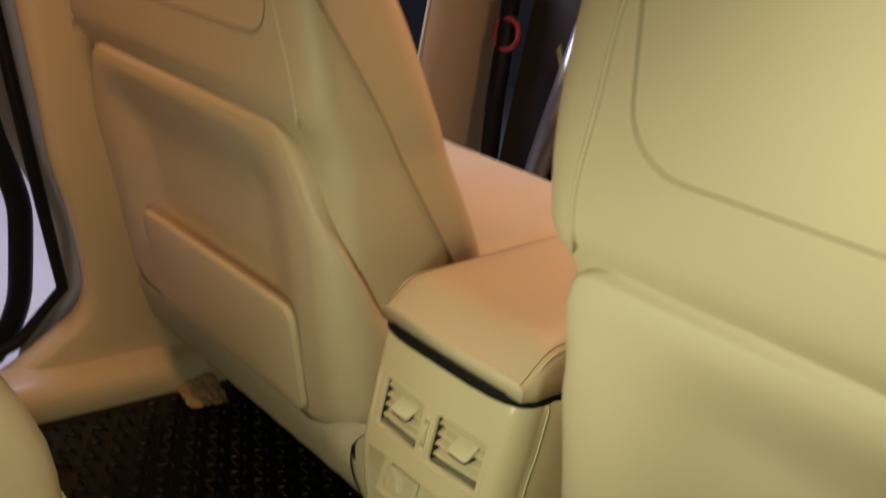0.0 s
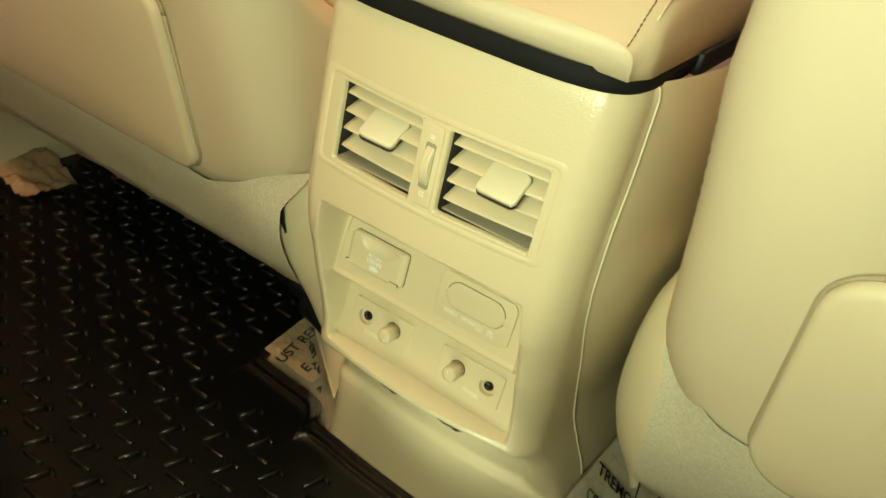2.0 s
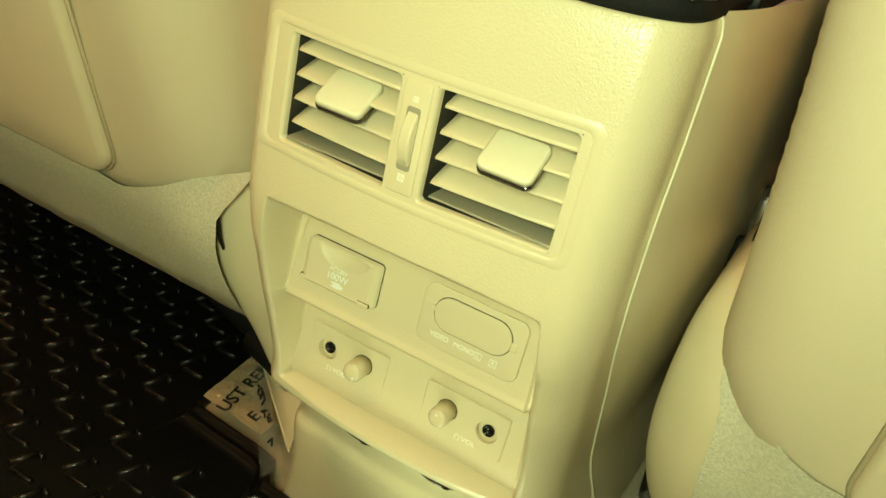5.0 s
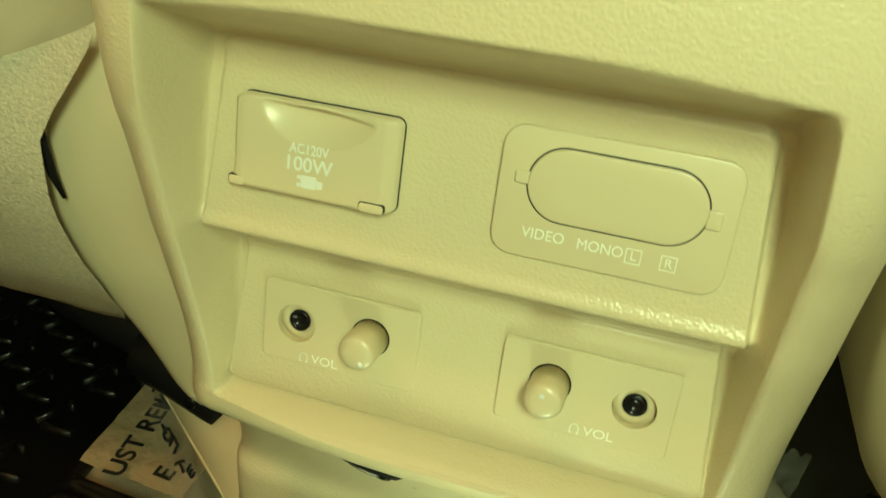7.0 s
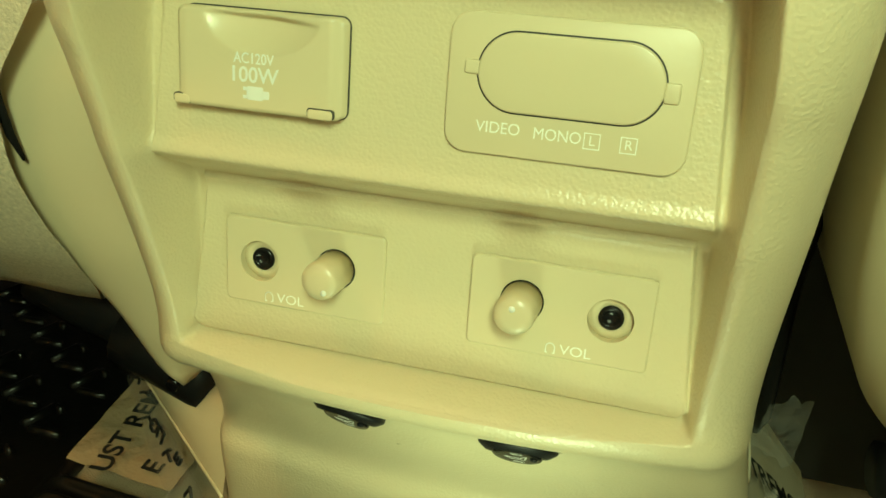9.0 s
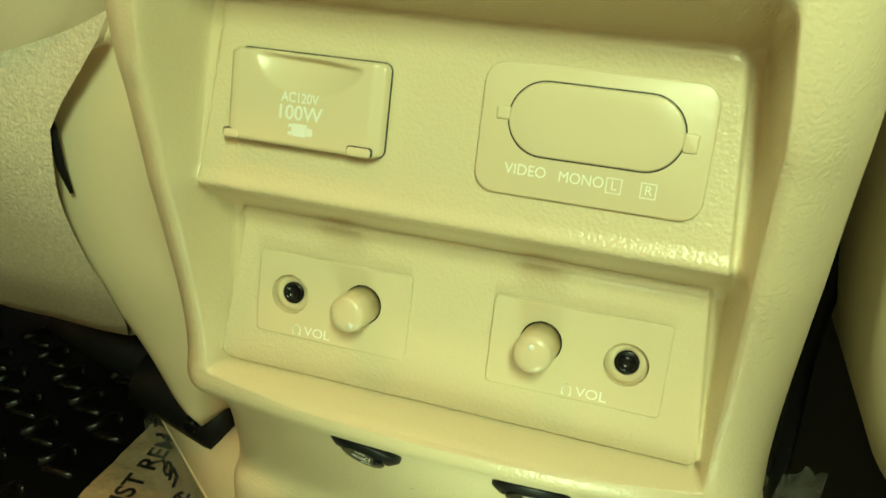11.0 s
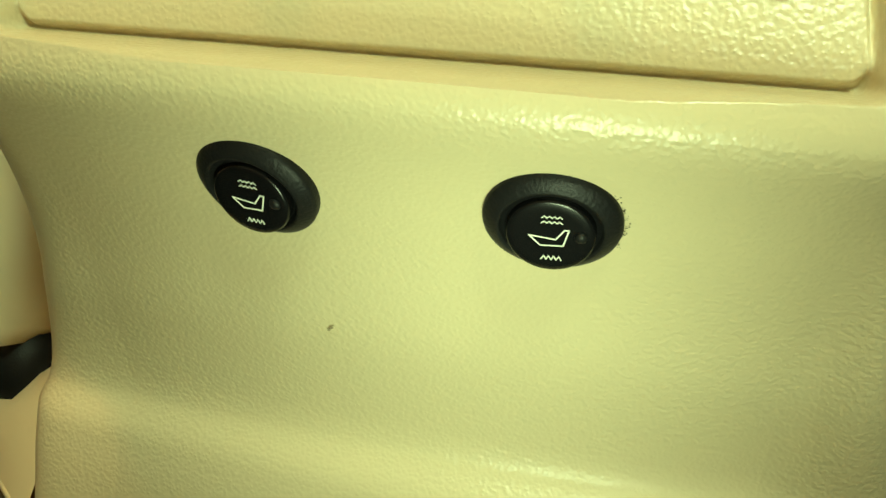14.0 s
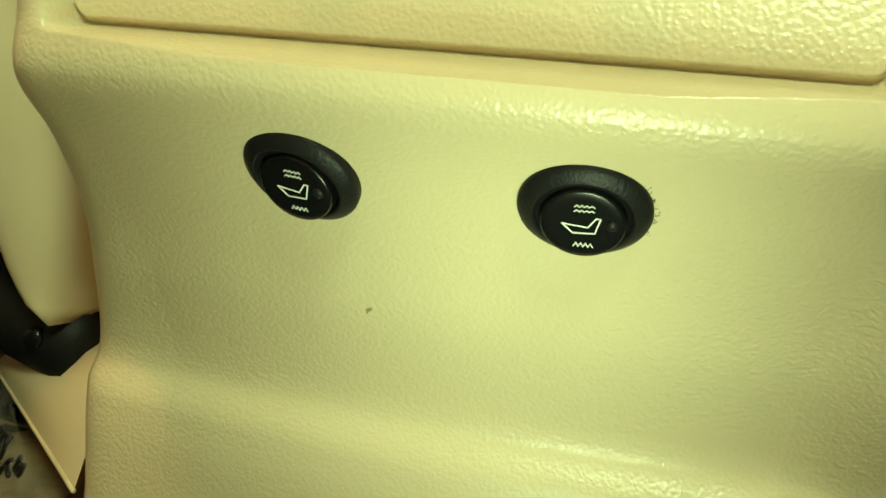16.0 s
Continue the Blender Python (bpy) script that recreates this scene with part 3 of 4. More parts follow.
def seat_heat_switch(x, turn):
    m = on_under(x, 0.0020, 0.0001) @ Matrix.Rotation(radians(turn), 4, "Y")
    bezel = lathe([(0.0108, -0.005), (0.0111, -0.001), (0.0112, 0.0008), (0.0110, 0.0013), (0.0104, 0.0017), (0.0088, 0.0028), (0.0084, 0.0028), (0.0081, 0.0024), (0.0079, 0.0014), (0.0004, 0.0014)], 56)
    sw = part("seat_heater_switch", bezel, BLACK, console, "round black rocker switch with white seat heating symbols", m=m)
    # rocker with its lower half pressed out
    bm = bmesh.new()
    rings = []
    for r, z in ((0.0071, 0.0), (0.0071, 0.9), (0.0069, 1.0), (0.0066, 1.05), (0.0053, 1.06), (0.0028, 1.06), (0.0004, 1.06)):
        ring = []
        for k in range(48):
            a = 2 * math.pi * k / 48
            px, py = r * math.cos(a), r * math.sin(a)
            top = 0.0034 - 0.0012 * (py / 0.0074)
            ring.append((px, py - 0.0006, top * z if z else 0.0006))
        rings.append(ring)
    _, rows = sheet(rings, bm, close=True)
    bm.faces.new(rows[-1])
    rocker = part("rocker", bm, GLOSS, sw)
    tilt = Matrix.Translation((0, -0.0006, 0.00364)) @ Matrix.Rotation(-math.atan(0.0012 / 0.0074 * 1.06), 4, "X")
    zig = [(-0.0016 + 0.0004 * k, 0.00019 * (1 if k % 2 else -1)) for k in range(9)]
    up2 = [[(a + 0.0002, b + 0.0042) for a, b in zig], [(a + 0.0002, b + 0.0032) for a, b in zig]]
    down = [[(a + 0.0003, b * 2.0 - 0.0041) for a, b in zig]]
    strokes("heat_waves", up2 + down, 0.00018, WHITE, rocker, tilt)
    seat = [(-0.0033, 0.0003), (0.0009, -0.0002), (0.0022, 0.0018), (0.0029, 0.0018), (0.0021, -0.0014), (-0.0015, -0.0016), (-0.0033, 0.0003)]
    strokes("seat_symbol", [seat], 0.00024, WHITE, rocker, tilt)
    part("indicator_lamp", lathe([(0.0011, 0.0), (0.0010, 0.0003), (0.0004, 0.0006), (0.0001, 0.0006)], 20), BLACK, rocker, m=tilt @ Matrix.Translation((0.0048, 0.0006, 0)))


seat_heat_switch(-0.0240, -6)
seat_heat_switch(0.0262, 2)

# grime round one switch and a small scuff on the slope
bm = bmesh.new()
rnd = random.Random(5)
for k in range(46):
    a = radians(rnd.gauss(12, 30))
    r = 0.0115 + abs(rnd.gauss(0, 0.0003))
    lathe([(rnd.uniform(0.00006, 0.0002), 0.0), (0.00004, 0.00008)], 5, bm)
    bmesh.ops.translate(bm, vec=(0.0265 + r * math.cos(a), r * math.sin(a), 0), verts=bm.verts[-10:])
part("grime", bm, INK, console, "dark grime at the switch's edge", m=on_under(-0.0005, 0.0020, 0.0001))
strokes("scuff", [[(-0.0004, -0.0005), (0.0, 0.0001), (0.0006, 0.0005)]], 0.0004, SEAM, console, Matrix.Translation((-0.0162, 0.0540, 0.0727)) @ Matrix.Rotation(radians(129), 4, "X"))

# armrest lid over the console
def lid_rise(y):
    """The lid climbs gently towards the front."""
    return 0.10 * max(0.0, y - 0.02)


def armrest():
    grid = []
    ys = [(-0.019 + 0.41 * (k / 44) ** 1.6) for k in range(45)]
    for y in ys:
        row = []
        back = smooth01(-0.019, 0.03, y)
        w = 0.0885 * (0.95 + 0.05 * smooth01(-0.019, 0.0, y))
        for k in range(41):
            a = math.pi * k / 40
            c, s = math.cos(a), math.sin(a)
            x = w * math.copysign(abs(c) ** 0.32, c)
            h = 0.0435 * (0.35 + 0.65 * back ** 0.6)
            z = 0.3597 + (h + 0.0018 + lid_rise(y)) * abs(s) ** 0.42
            yy = y + 0.012 * (x / 0.09) ** 2 * (1 - back)
            row.append((x, yy, z))
        grid.append(row)
    bm, rows = sheet(grid)
    bm.faces.new(rows[0])
    bm.faces.new(list(reversed(rows[-1])))
    for a, b in zip(rows, rows[1:]):
        bm.faces.new((a[0], b[0], b[-1], a[-1]))
    lid = part("armrest_lid", bm, LEATHER, console, "padded cream leather armrest lid with stitched seams")
    for s in (-1, 1):
        line = [(s * 0.0835, y + (0.012 * (1 - smooth01(-0.019, 0.03, y))), 0.3615 + (0.0435 * (0.35 + 0.65 * smooth01(-0.019, 0.03, y) ** 0.6) + lid_rise(y)) * 0.80) for y in ys[6:36]]
        part("seam", tube(line, 0.0009, 6), LEATHER_B, lid)
    bmg = bmesh.new()
    ring = []
    for z, k in ((0.3510, 1.0), (0.3525, 1.022), (0.3590, 1.026), (0.3610, 1.0)):
        row = [(-0.0865 * k, 0.40, z), (-0.0865 * k, 0.05, z)]
        for i in range(25):
            a = math.pi + math.pi * i / 24
            c, s = math.cos(a), math.sin(a)
            row.append((0.0865 * k * math.copysign(abs(c) ** 0.45, c), 0.030 - 0.0435 * k * abs(s) ** 0.6, z))
        row += [(0.0865 * k, 0.05, z), (0.0865 * k, 0.40, z)]
        ring.append(row)
    bmg, rows = sheet(ring)
    part("console_deck", block(0.172, 0.385, 0.006, 0.001, (0, 0.222, 0.3500)), MATTE, console)
    part("lid_gasket", bmg, MATTE, console, "black gap between console and lid")
    for s in (-1, 1):
        part("lid_catch", block(0.007, 0.330, 0.012, 0.001, (s * 0.0880, 0.237, 0.3545)), BLACK, console)
        dashes = bmesh.new()
        marks = []
        for q in range(120):
            y = -0.018 + 0.0024 * q
            back = smooth01(-0.019, 0.03, y)
            w = 0.0885 * (0.95 + 0.05 * smooth01(-0.019, 0.0, y))
            c = min(1.0, (0.0795 / w)) ** (1 / 0.32)
            marks.append((s * 0.0795, y + 0.012 * (0.0795 / 0.09) ** 2 * (1 - back), 0.3617 + (0.0435 * (0.35 + 0.65 * back ** 0.6) + lid_rise(y)) * math.sqrt(1 - c * c) ** 0.42))
        for a, b in zip(marks, marks[1:]):
            a, b = Vector(a), Vector(b)
            tube([a, a.lerp(b, 0.65)], 0.00035, 5, dashes)
        part("stitching", dashes, THREAD, lid, "brown stitching along the lid's seam")


armrest()


# ---- front seats ----
def seat(sign, label):
    """A front seat seen from behind. sign: -1 for the far side, 1 for the near side of the car."""
    cx = 0.382 if sign < 0 else 0.374
    top = thing("front_seat", label, "car seat", "front seats", at=(sign * 0.38, 0.15, 0.10))
    inv = Matrix.Translation((-sign * 0.38, -0.15, -0.10))

    def lean(z):
        return 0.030 - 0.32 * (z - 0.2)

    front = [(0.15, 0.29), (0.30, 0.225), (0.394, 0.166), (0.49, 0.090), (0.563, 0.034), (0.633, -0.012), (0.75, -0.080), (0.80, -0.105), (0.835, -0.130)]
    half = [(0.165, 0.185), (0.172, 0.198), (0.184, 0.206), (0.203, 0.2300), (0.234, 0.2440), (0.30, 0.249), (0.42, 0.252), (0.50, 0.255), (0.56, 0.257), (0.65, 0.247), (0.75, 0.222), (0.80, 0.185), (0.835, 0.12)]

    if sign < 0:
        half = [(0.165, 0.185), (0.168, 0.200), (0.172, 0.213), (0.178, 0.225), (0.186, 0.235), (0.198, 0.243), (0.215, 0.247), (0.234, 0.249)] + half[5:]
    if sign > 0:
        half = [(z, w - 0.006 * smooth01(0.21, 0.26, z) + 0.019 * smooth01(0.36, 0.54, z) * smooth01(0.76, 0.62, z)) for z, w in half]

    def ring(z):
        """The outline of the backrest at a height: a rounded box between its leaning back and front."""
        b = lean(z) - 0.006 + 0.020 * (1 - smooth01(0.49, 0.53, z)) + 0.05 * smooth01(0.76, 0.84, z)
        f = spline(front, z)
        hw = spline(half, z) - 0.005 * (1 - smooth01(0.49, 0.53, z))
        out = []
        for x, y in rounded(2 * hw, f - b, 0.030, 8):
            bulge = 0.020 * max(0.0, y / (f - b) * 2) * smooth01(0.55, 0.9, abs(x) / hw) * smooth01(0.75, 0.6, z)
            out.append((sign * cx + x, (b + f) / 2 + y + bulge, z))
        return out

    zs = [0.165 + 0.67 * k / 66 for k in range(67)]
    bm, rows = sheet([ring(z) for z in zs], close=True)
    bm.faces.new(rows[0])
    bm.faces.new(rows[-1])
    back = part("backrest", bm, LEATHER, top, m=inv.copy())

    # rear shell that wraps round the sides, with a raised rim and a knee hollow
    reach = [(0.168, 0.20), (0.185, 0.27), (0.22, 0.36), (0.28, 0.37), (0.336, 0.315), (0.358, 0.292), (0.406, 0.262), (0.44, 0.250), (0.468, 0.238), (0.495, 0.215), (0.508, 0.185), (0.513, 0.150)]
    if sign < 0:
        reach = reach[:3] + [(0.28, 0.345), (0.329, 0.289), (0.375, 0.266), (0.406, 0.251), (0.434, 0.235), (0.478, 0.213), (0.495, 0.200), (0.508, 0.175), (0.513, 0.150)]
    if sign > 0:
        reach = reach[:8] + [(0.47, 0.249), (0.495, 0.243), (0.507, 0.228), (0.513, 0.200)]
    grid = []
    for k in range(60):
        z = 0.168 + 0.345 * math.sin(math.pi / 2 * k / 59) ** 1.0
        hw, L, r = spline(half, z) - 0.002, spline(reach, z), 0.030
        row = []
        for q in range(-60, 61):
            v = q / 60
            ell = abs(v) * L
            flat = hw - r
            if ell <= flat:
                px, py, nx, ny = ell, 0.0, 0.0, -1.0
            elif ell <= flat + r * math.pi / 2:
                a = (ell - flat) / r
                px, py, nx, ny = flat + r * math.sin(a), r * (1 - math.cos(a)), math.sin(a), -math.cos(a)
            else:
                px, py, nx, ny = hw, r + ell - flat - r * math.pi / 2, 1.0, 0.0
            rim = smooth01(1.0, 0.965, abs(v)) * smooth01(0.513, 0.500, z) * smooth01(0.168, 0.180, z)
            off = 0.0065 * rim + 0.004 * smooth01(0.98, 0.90, abs(v)) * smooth01(0.510, 0.48, z)
            off -= 0.020 * smooth01(0.20, 0.11, ell) * smooth01(0.495, 0.425, z) * smooth01(0.235, 0.33, z)
            off -= 0.011 * smooth01(0.988, 1.0, abs(v)) * smooth01(0.25, 0.32, z)
            sx = math.copysign(1, v)
            row.append((sign * cx + sx * (px + nx * off), lean(z) + 0.004 + py + ny * off, z))
        grid.append(row)
    part("rear_shell", sheet(grid)[0], LEATHER_B, back, "cream padded rear shell with a knee hollow")
    # pocket
    pw, ph = (0.322, 0.142) if sign < 0 else (0.330, 0.1485)
    bm = plate(pw, ph, 0.020 if sign < 0 else 0.026, 0.010, 0.005, n=8, dome=0.004)
    up, nrm = Vector((0, -0.32, 1)).normalized(), Vector((0, -1, -0.32)).normalized()
    pz = 0.2505 if sign < 0 else 0.2593
    p = Vector((sign * 0.362 if sign < 0 else 0.3525, lean(pz) - 0.004, pz))
    mm = Matrix(((1, up.x, nrm.x, p.x), (0, up.y, nrm.y, p.y), (0, up.z, nrm.z, p.z), (0, 0, 0, 1)))
    part("map_pocket", bm, LEATHER, back, "flat leather map pocket on the seat back", m=mm)
    # soft groove round the pocket: its shade is put into a darker tube
    edge = [(x, y, 0.0030) for x, y in rounded(pw + 0.0012, ph + 0.0012, 0.020 if sign < 0 else 0.026, 8)]
    part("pocket_seam", tube(edge + edge[:1], 0.0013, 6), SEAM, back, "seam round the map pocket with its shade in the colour", m=mm)
    # seams of the upper back and of the inner bolster, their shade in the colour
    for sx in (-1, 1):
        pipe = [(sign * cx + sx * (spline(half, z) - 0.030 - 0.01 * smooth01(0.52, 0.62, z)), lean(z) - 0.0055 + 0.05 * smooth01(0.76, 0.84, z), z) for z in [0.515 + 0.012 * k for k in range(24)]]
        part("piping", tube(pipe, 0.0022, 8), LEATHER, back)
    box = [(x, 0.685 + z) for x, z in rounded(0.405, 0.205, 0.035, 6)]
    groove = [(sign * cx + x, lean(z) - 0.0058, z) for x, z in box + box[:1]]
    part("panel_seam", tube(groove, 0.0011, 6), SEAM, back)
    inner = -sign
    st = [(sign * cx + inner * (spline(half, z) + 0.0002 - 0.005 * (1 - smooth01(0.49, 0.53, z))), y, z) for y, z in [(0.150 - 0.27 * q, 0.36 + 0.29 * q) for q in [k / 20 for k in range(20)]]]
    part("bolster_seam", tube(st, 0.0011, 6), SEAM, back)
    # cushion
    grid = []
    for k in range(25):
        y = 0.10 + 0.50 * k / 24
        row = []
        f = smooth01(0.10, 0.15, y) * smooth01(0.62, 0.52, y)
        for i in range(49):
            a = 2 * math.pi * i / 48
            c, s = math.cos(a), math.sin(a)
            x = 0.25 * math.copysign(abs(c) ** 0.4, c)
            z = 0.285 + 0.075 * f * math.copysign(abs(s) ** 0.5, s) + 0.03 * smooth01(0.6, 1, abs(x) / 0.25) * (s > 0) + 0.08 * (y - 0.1)
            row.append((sign * cx + x, y, z))
        grid.append(row[:-1])
    bm, rows = sheet(grid, close=True)
    bm.faces.new(rows[0])
    bm.faces.new(rows[-1])
    part("cushion", bm, LEATHER, top, "cream leather seat cushion", m=inv.copy())
    # carpet apron under the backrest
    fall = [(0.083, 0.089), (0.10, 0.072), (0.12, 0.0545), (0.175, 0.037), (0.24, 0.040)]
    inset = [(0.083, 0.156), (0.088, 0.152), (0.10, 0.141), (0.12, 0.1315), (0.175, 0.129), (0.24, 0.116)]
    lift = [(0.10, 0.227), (0.114, 0.219), (0.125, 0.2115), (0.138, 0.204), (0.145, 0.200), (0.16, 0.189), (0.185, 0.178), (0.203, 0.180), (0.215, 0.184), (0.60, 0.184)]
    if sign < 0:
        inset = [(0.080, 0.158), (0.084, 0.152), (0.090, 0.148), (0.10, 0.1425), (0.105, 0.1395), (0.12, 0.1345), (0.1315, 0.1367), (0.145, 0.1378), (0.154, 0.1384), (0.167, 0.1368), (0.180, 0.1360), (0.187, 0.1317), (0.192, 0.1275), (0.1985, 0.1238), (0.206, 0.1188), (0.2155, 0.1142), (0.24, 0.105)]
    if sign > 0:
        lift = [(0.12, 0.240), (0.130, 0.236), (0.1435, 0.224), (0.150, 0.2155), (0.158, 0.209), (0.166, 0.206), (0.173, 0.204), (0.182, 0.203), (0.19, 0.200), (0.205, 0.194), (0.24, 0.187), (0.60, 0.184)]
        inset = [(0.083, 0.163), (0.088, 0.159), (0.10, 0.148), (0.112, 0.1405), (0.1224, 0.1388), (0.155, 0.1390), (0.177, 0.1380), (0.20, 0.1366), (0.212, 0.1322), (0.2257, 0.1302), (0.24, 0.1290)]
    grid = []
    for k in range(70):
        q = (k / 69) ** 1.4
        row = []
        zt = spline(lift, 0.118 + 0.48 * q if sign < 0 else 0.130 + 0.47 * q)
        zl = 0.083 + 0.003 * noise.noise(Vector((q * 5, sign, 0)))
        for t in [j / 14 for j in range(15)]:
            z = zt + (zl - zt) * t
            x0 = spline(inset, z)
            ax = x0 + (0.60 - x0) * q
            snug = smooth01(0.130, 0.175, ax) * smooth01(0.13, 0.175, z)
            yy = spline(fall, z) * (1 - snug) + (lean(z) - 0.0095) * snug
            row.append((sign * ax, yy - 0.002 * (1 - snug) * noise.noise(Vector((q * 14, t * 3, sign))), z))
        row += [(row[-1][0], row[-1][1] + 0.006, zl - 0.002), (row[-1][0], row[-1][1] + 0.016, zl + 0.003)]
        grid.append(row)
    part("carpet_apron", sheet(grid)[0], CARPET, top, "pale carpet apron hanging below the seat back", m=inv.copy())
    # rails on the floor
    for off in (0.21, 0.57):
        part("seat_rail", block(0.035, 0.42, 0.040, 0.004, (sign * off, 0.42, 0.022)), BLACK, top, "dark floor rail", m=inv.copy())
    # black panel added over the cushion's inner side to darken the gap
    part("dark_side_panel", block(0.006, 0.36, 0.265, 0.003, (sign * 0.1195, 0.310, 0.247)), MATTE, top, "black panel added to darken the gap beside the cushion", m=inv.copy())
    part("seat_base", block(0.40, 0.40, 0.14, 0.01, (sign * 0.38, 0.38, 0.14)), DARK, top, m=inv.copy())
    return top


seat(-1, "cream leather front seat with a map pocket on its back")
seat(1, "cream leather front seat with a map pocket on its back")


def side_shield(sign):
    """The cream plastic side cover between console and seat, with a rounded lower end."""
    rear = [(0.0, 0.070), (0.12, 0.050), (0.28, 0.041), (0.42, 0.043), (0.60, 0.052), (0.80, 0.070), (1.0, 0.085)]
    ring = []
    for k in range(41):
        t = k / 40
        z = 0.245 - (0.197 if sign < 0 else 0.157) * t
        low = smooth01(0.40, 0.92, t)
        half = (0.0270 - 0.0110 * low) * (1 - abs(2 * t - 1) ** 5) ** 0.5 + 0.0010
        xx = sign * (0.1315 - 0.0110 * low)
        if sign > 0:
            near = spline([(0.074, 0.128), (0.09, 0.1245), (0.105, 0.1200), (0.121, 0.1155), (0.150, 0.1100), (0.175, 0.1085), (0.206, 0.1090), (0.245, 0.1110)], z)
            xx, half = (0.1475 + near) / 2, (0.1475 - near) / 2 * (1 - abs(2 * t - 1) ** 7) ** 0.5 + 0.0010
        y = spline(rear, (0.245 - z) / 0.197)
        ring.append([(xx + half * math.sin(radians(a)), y + 0.012 * (1 - math.cos(radians(a))) + 0.010 * (1 - sign * math.sin(radians(a))), z) for a in range(-90, 91, 15)] + [(xx + half, y + 0.26, z), (xx - half, y + 0.26, z)])
    bm, rows = sheet(ring, close=True)
    bm.faces.new(rows[0])
    bm.faces.new(rows[-1])
    sh = thing("seat_side_cover", "cream plastic side cover between seat and console", "seat trim", "seat side covers", at=(sign * 0.12, 0.15, 0.05))
    inv = Matrix.Translation((-sign * 0.12, -0.15, -0.05))
    part("cover_body", bm, SMOOTH, sh, m=inv.copy())
    if sign > 0:
        groove = [(0.1435, spline(rear, t) + 0.0036, 0.245 - 0.197 * t) for t in [0.15 + 0.75 * q / 20 for q in range(21)]]
        part("dark_slot", tube(groove, 0.0006, 6), DARK, sh, m=inv.copy())
    else:
        slot = [(-0.1385, 0.0395, 0.1830), (-0.1392, 0.0410, 0.1740), (-0.1400, 0.0440, 0.1640), (-0.1396, 0.0475, 0.1550)]
        part("dark_slot", tube(slot, lambda t: 0.0004 + 0.0011 * math.sin(math.pi * (0.12 + 0.80 * t)), 8), MATTE, sh, "dark slot at the cover's edge", m=inv.copy())
    return sh


side_shield(-1)
side_shield(1)


# black rail ends that show under the side covers
for s_ in (-1, 1):
    rail = thing("seat_rail_end", "black plastic seat rail end beside the console's foot", "rail cover", "rail ends", at=(s_ * 0.14, 0.12, 0.03))
    rinv = Matrix.Translation((-s_ * 0.14, -0.12, -0.03))
    if s_ < 0:
        bar = tube([(-0.215, 0.128, 0.066), (-0.185, 0.126, 0.058), (-0.155, 0.124, 0.052), (-0.140, 0.122, 0.046)], 0.0150, 12)
        cap = tube([(-0.165, 0.120, 0.048), (-0.150, 0.118, 0.045), (-0.132, 0.114, 0.041), (-0.118, 0.110, 0.039), (-0.1145, 0.109, 0.0385)], lambda t: 0.0160 - 0.003 * t if t < 0.9 else 0.006, 14)
        part("end_cap", cap, BLACK, rail, m=rinv.copy())
        part("bolt", lathe([(0.0034, 0.0), (0.0034, 0.002), (0.0028, 0.003), (0.001, 0.003)], 6), GLOSS, rail, m=rinv @ Matrix.Translation((-0.131, 0.1000, 0.042)) @ Matrix.Rotation(radians(90), 4, "X"))
    else:
        bar = tube([(0.320, 0.160, 0.036), (0.240, 0.156, 0.036), (0.180, 0.150, 0.036), (0.150, 0.147, 0.036)], 0.0115, 10)
        part("rail_rib", tube([(0.320, 0.146, 0.052), (0.240, 0.142, 0.052), (0.180, 0.138, 0.050), (0.155, 0.136, 0.048)], 0.0045, 8), BLACK, rail, m=rinv.copy())
    part("upper_bar", bar, BLACK, rail, m=rinv.copy())
far = thing("seat_rail_end", "black plastic rail end at the seat's outer edge", "rail cover", "rail ends", at=(-0.58, 0.165, 0.04))
part("upper_bar", tube([(-0.06, 0.0, 0.018), (-0.02, 0.0, 0.008), (0.03, -0.002, 0.0), (0.06, -0.004, -0.010)], 0.011, 10), BLACK, far)
part("end_cap", lathe([(0.012, 0.0), (0.0125, 0.004), (0.010, 0.010), (0.002, 0.012)], 14), BLACK, far, m=Matrix.Translation((0.06, -0.004, -0.010)) @ Matrix.Rotation(radians(90), 4, "Y"))

# latch fittings in the gap on the near side
fit = thing("belt_anchor", "steel and black seat belt anchor beside the console", "belt anchor", at=(0.108, 0.16, 0.0))
part("anchor_plate", block(0.008, 0.024, 0.026, 0.0025, (0.006, 0.024, 0.236)), STEEL, fit)
# dark panel added to close off and darken the gap
part("gap_panel", block(0.082, 0.010, 0.270, 0.002, (0.030, 0.075, 0.100)), DARK, fit, "dark panel added to darken the gap")
part("webbing", tube([(0.003, 0.0, 0.228), (0.001, 0.006, 0.195), (0.003, 0.0, 0.150), (0.000, 0.006, 0.100), (0.003, 0.020, 0.03), (0.004, 0.060, -0.008)], 0.0038, 8), BLACK, fit)
part("anchor_bolt", lathe([(0.006, 0.0), (0.006, 0.004), (0.003, 0.006), (0.0005, 0.006)], 12), STEEL, fit, m=Matrix.Translation((0.004, -0.006, 0.188)) @ Matrix.Rotation(radians(90), 4, "X"))

# ---- floor of the car ----
bm = bmesh.new()
grid = [[(-0.80 + 1.6 * i / 80, -0.45 + 1.75 * j / 80, -0.044 + 0.002 * noise.noise(Vector((i * 0.3, j * 0.3, 0)))) for i in range(81)] for j in range(81)]
tagged(part("floor", sheet(grid, bm)[0], TAN), "tan carpeted car floor", "floor", kind="structure")


# ---- black rubber mat ----
MAT_Z = -0.0315
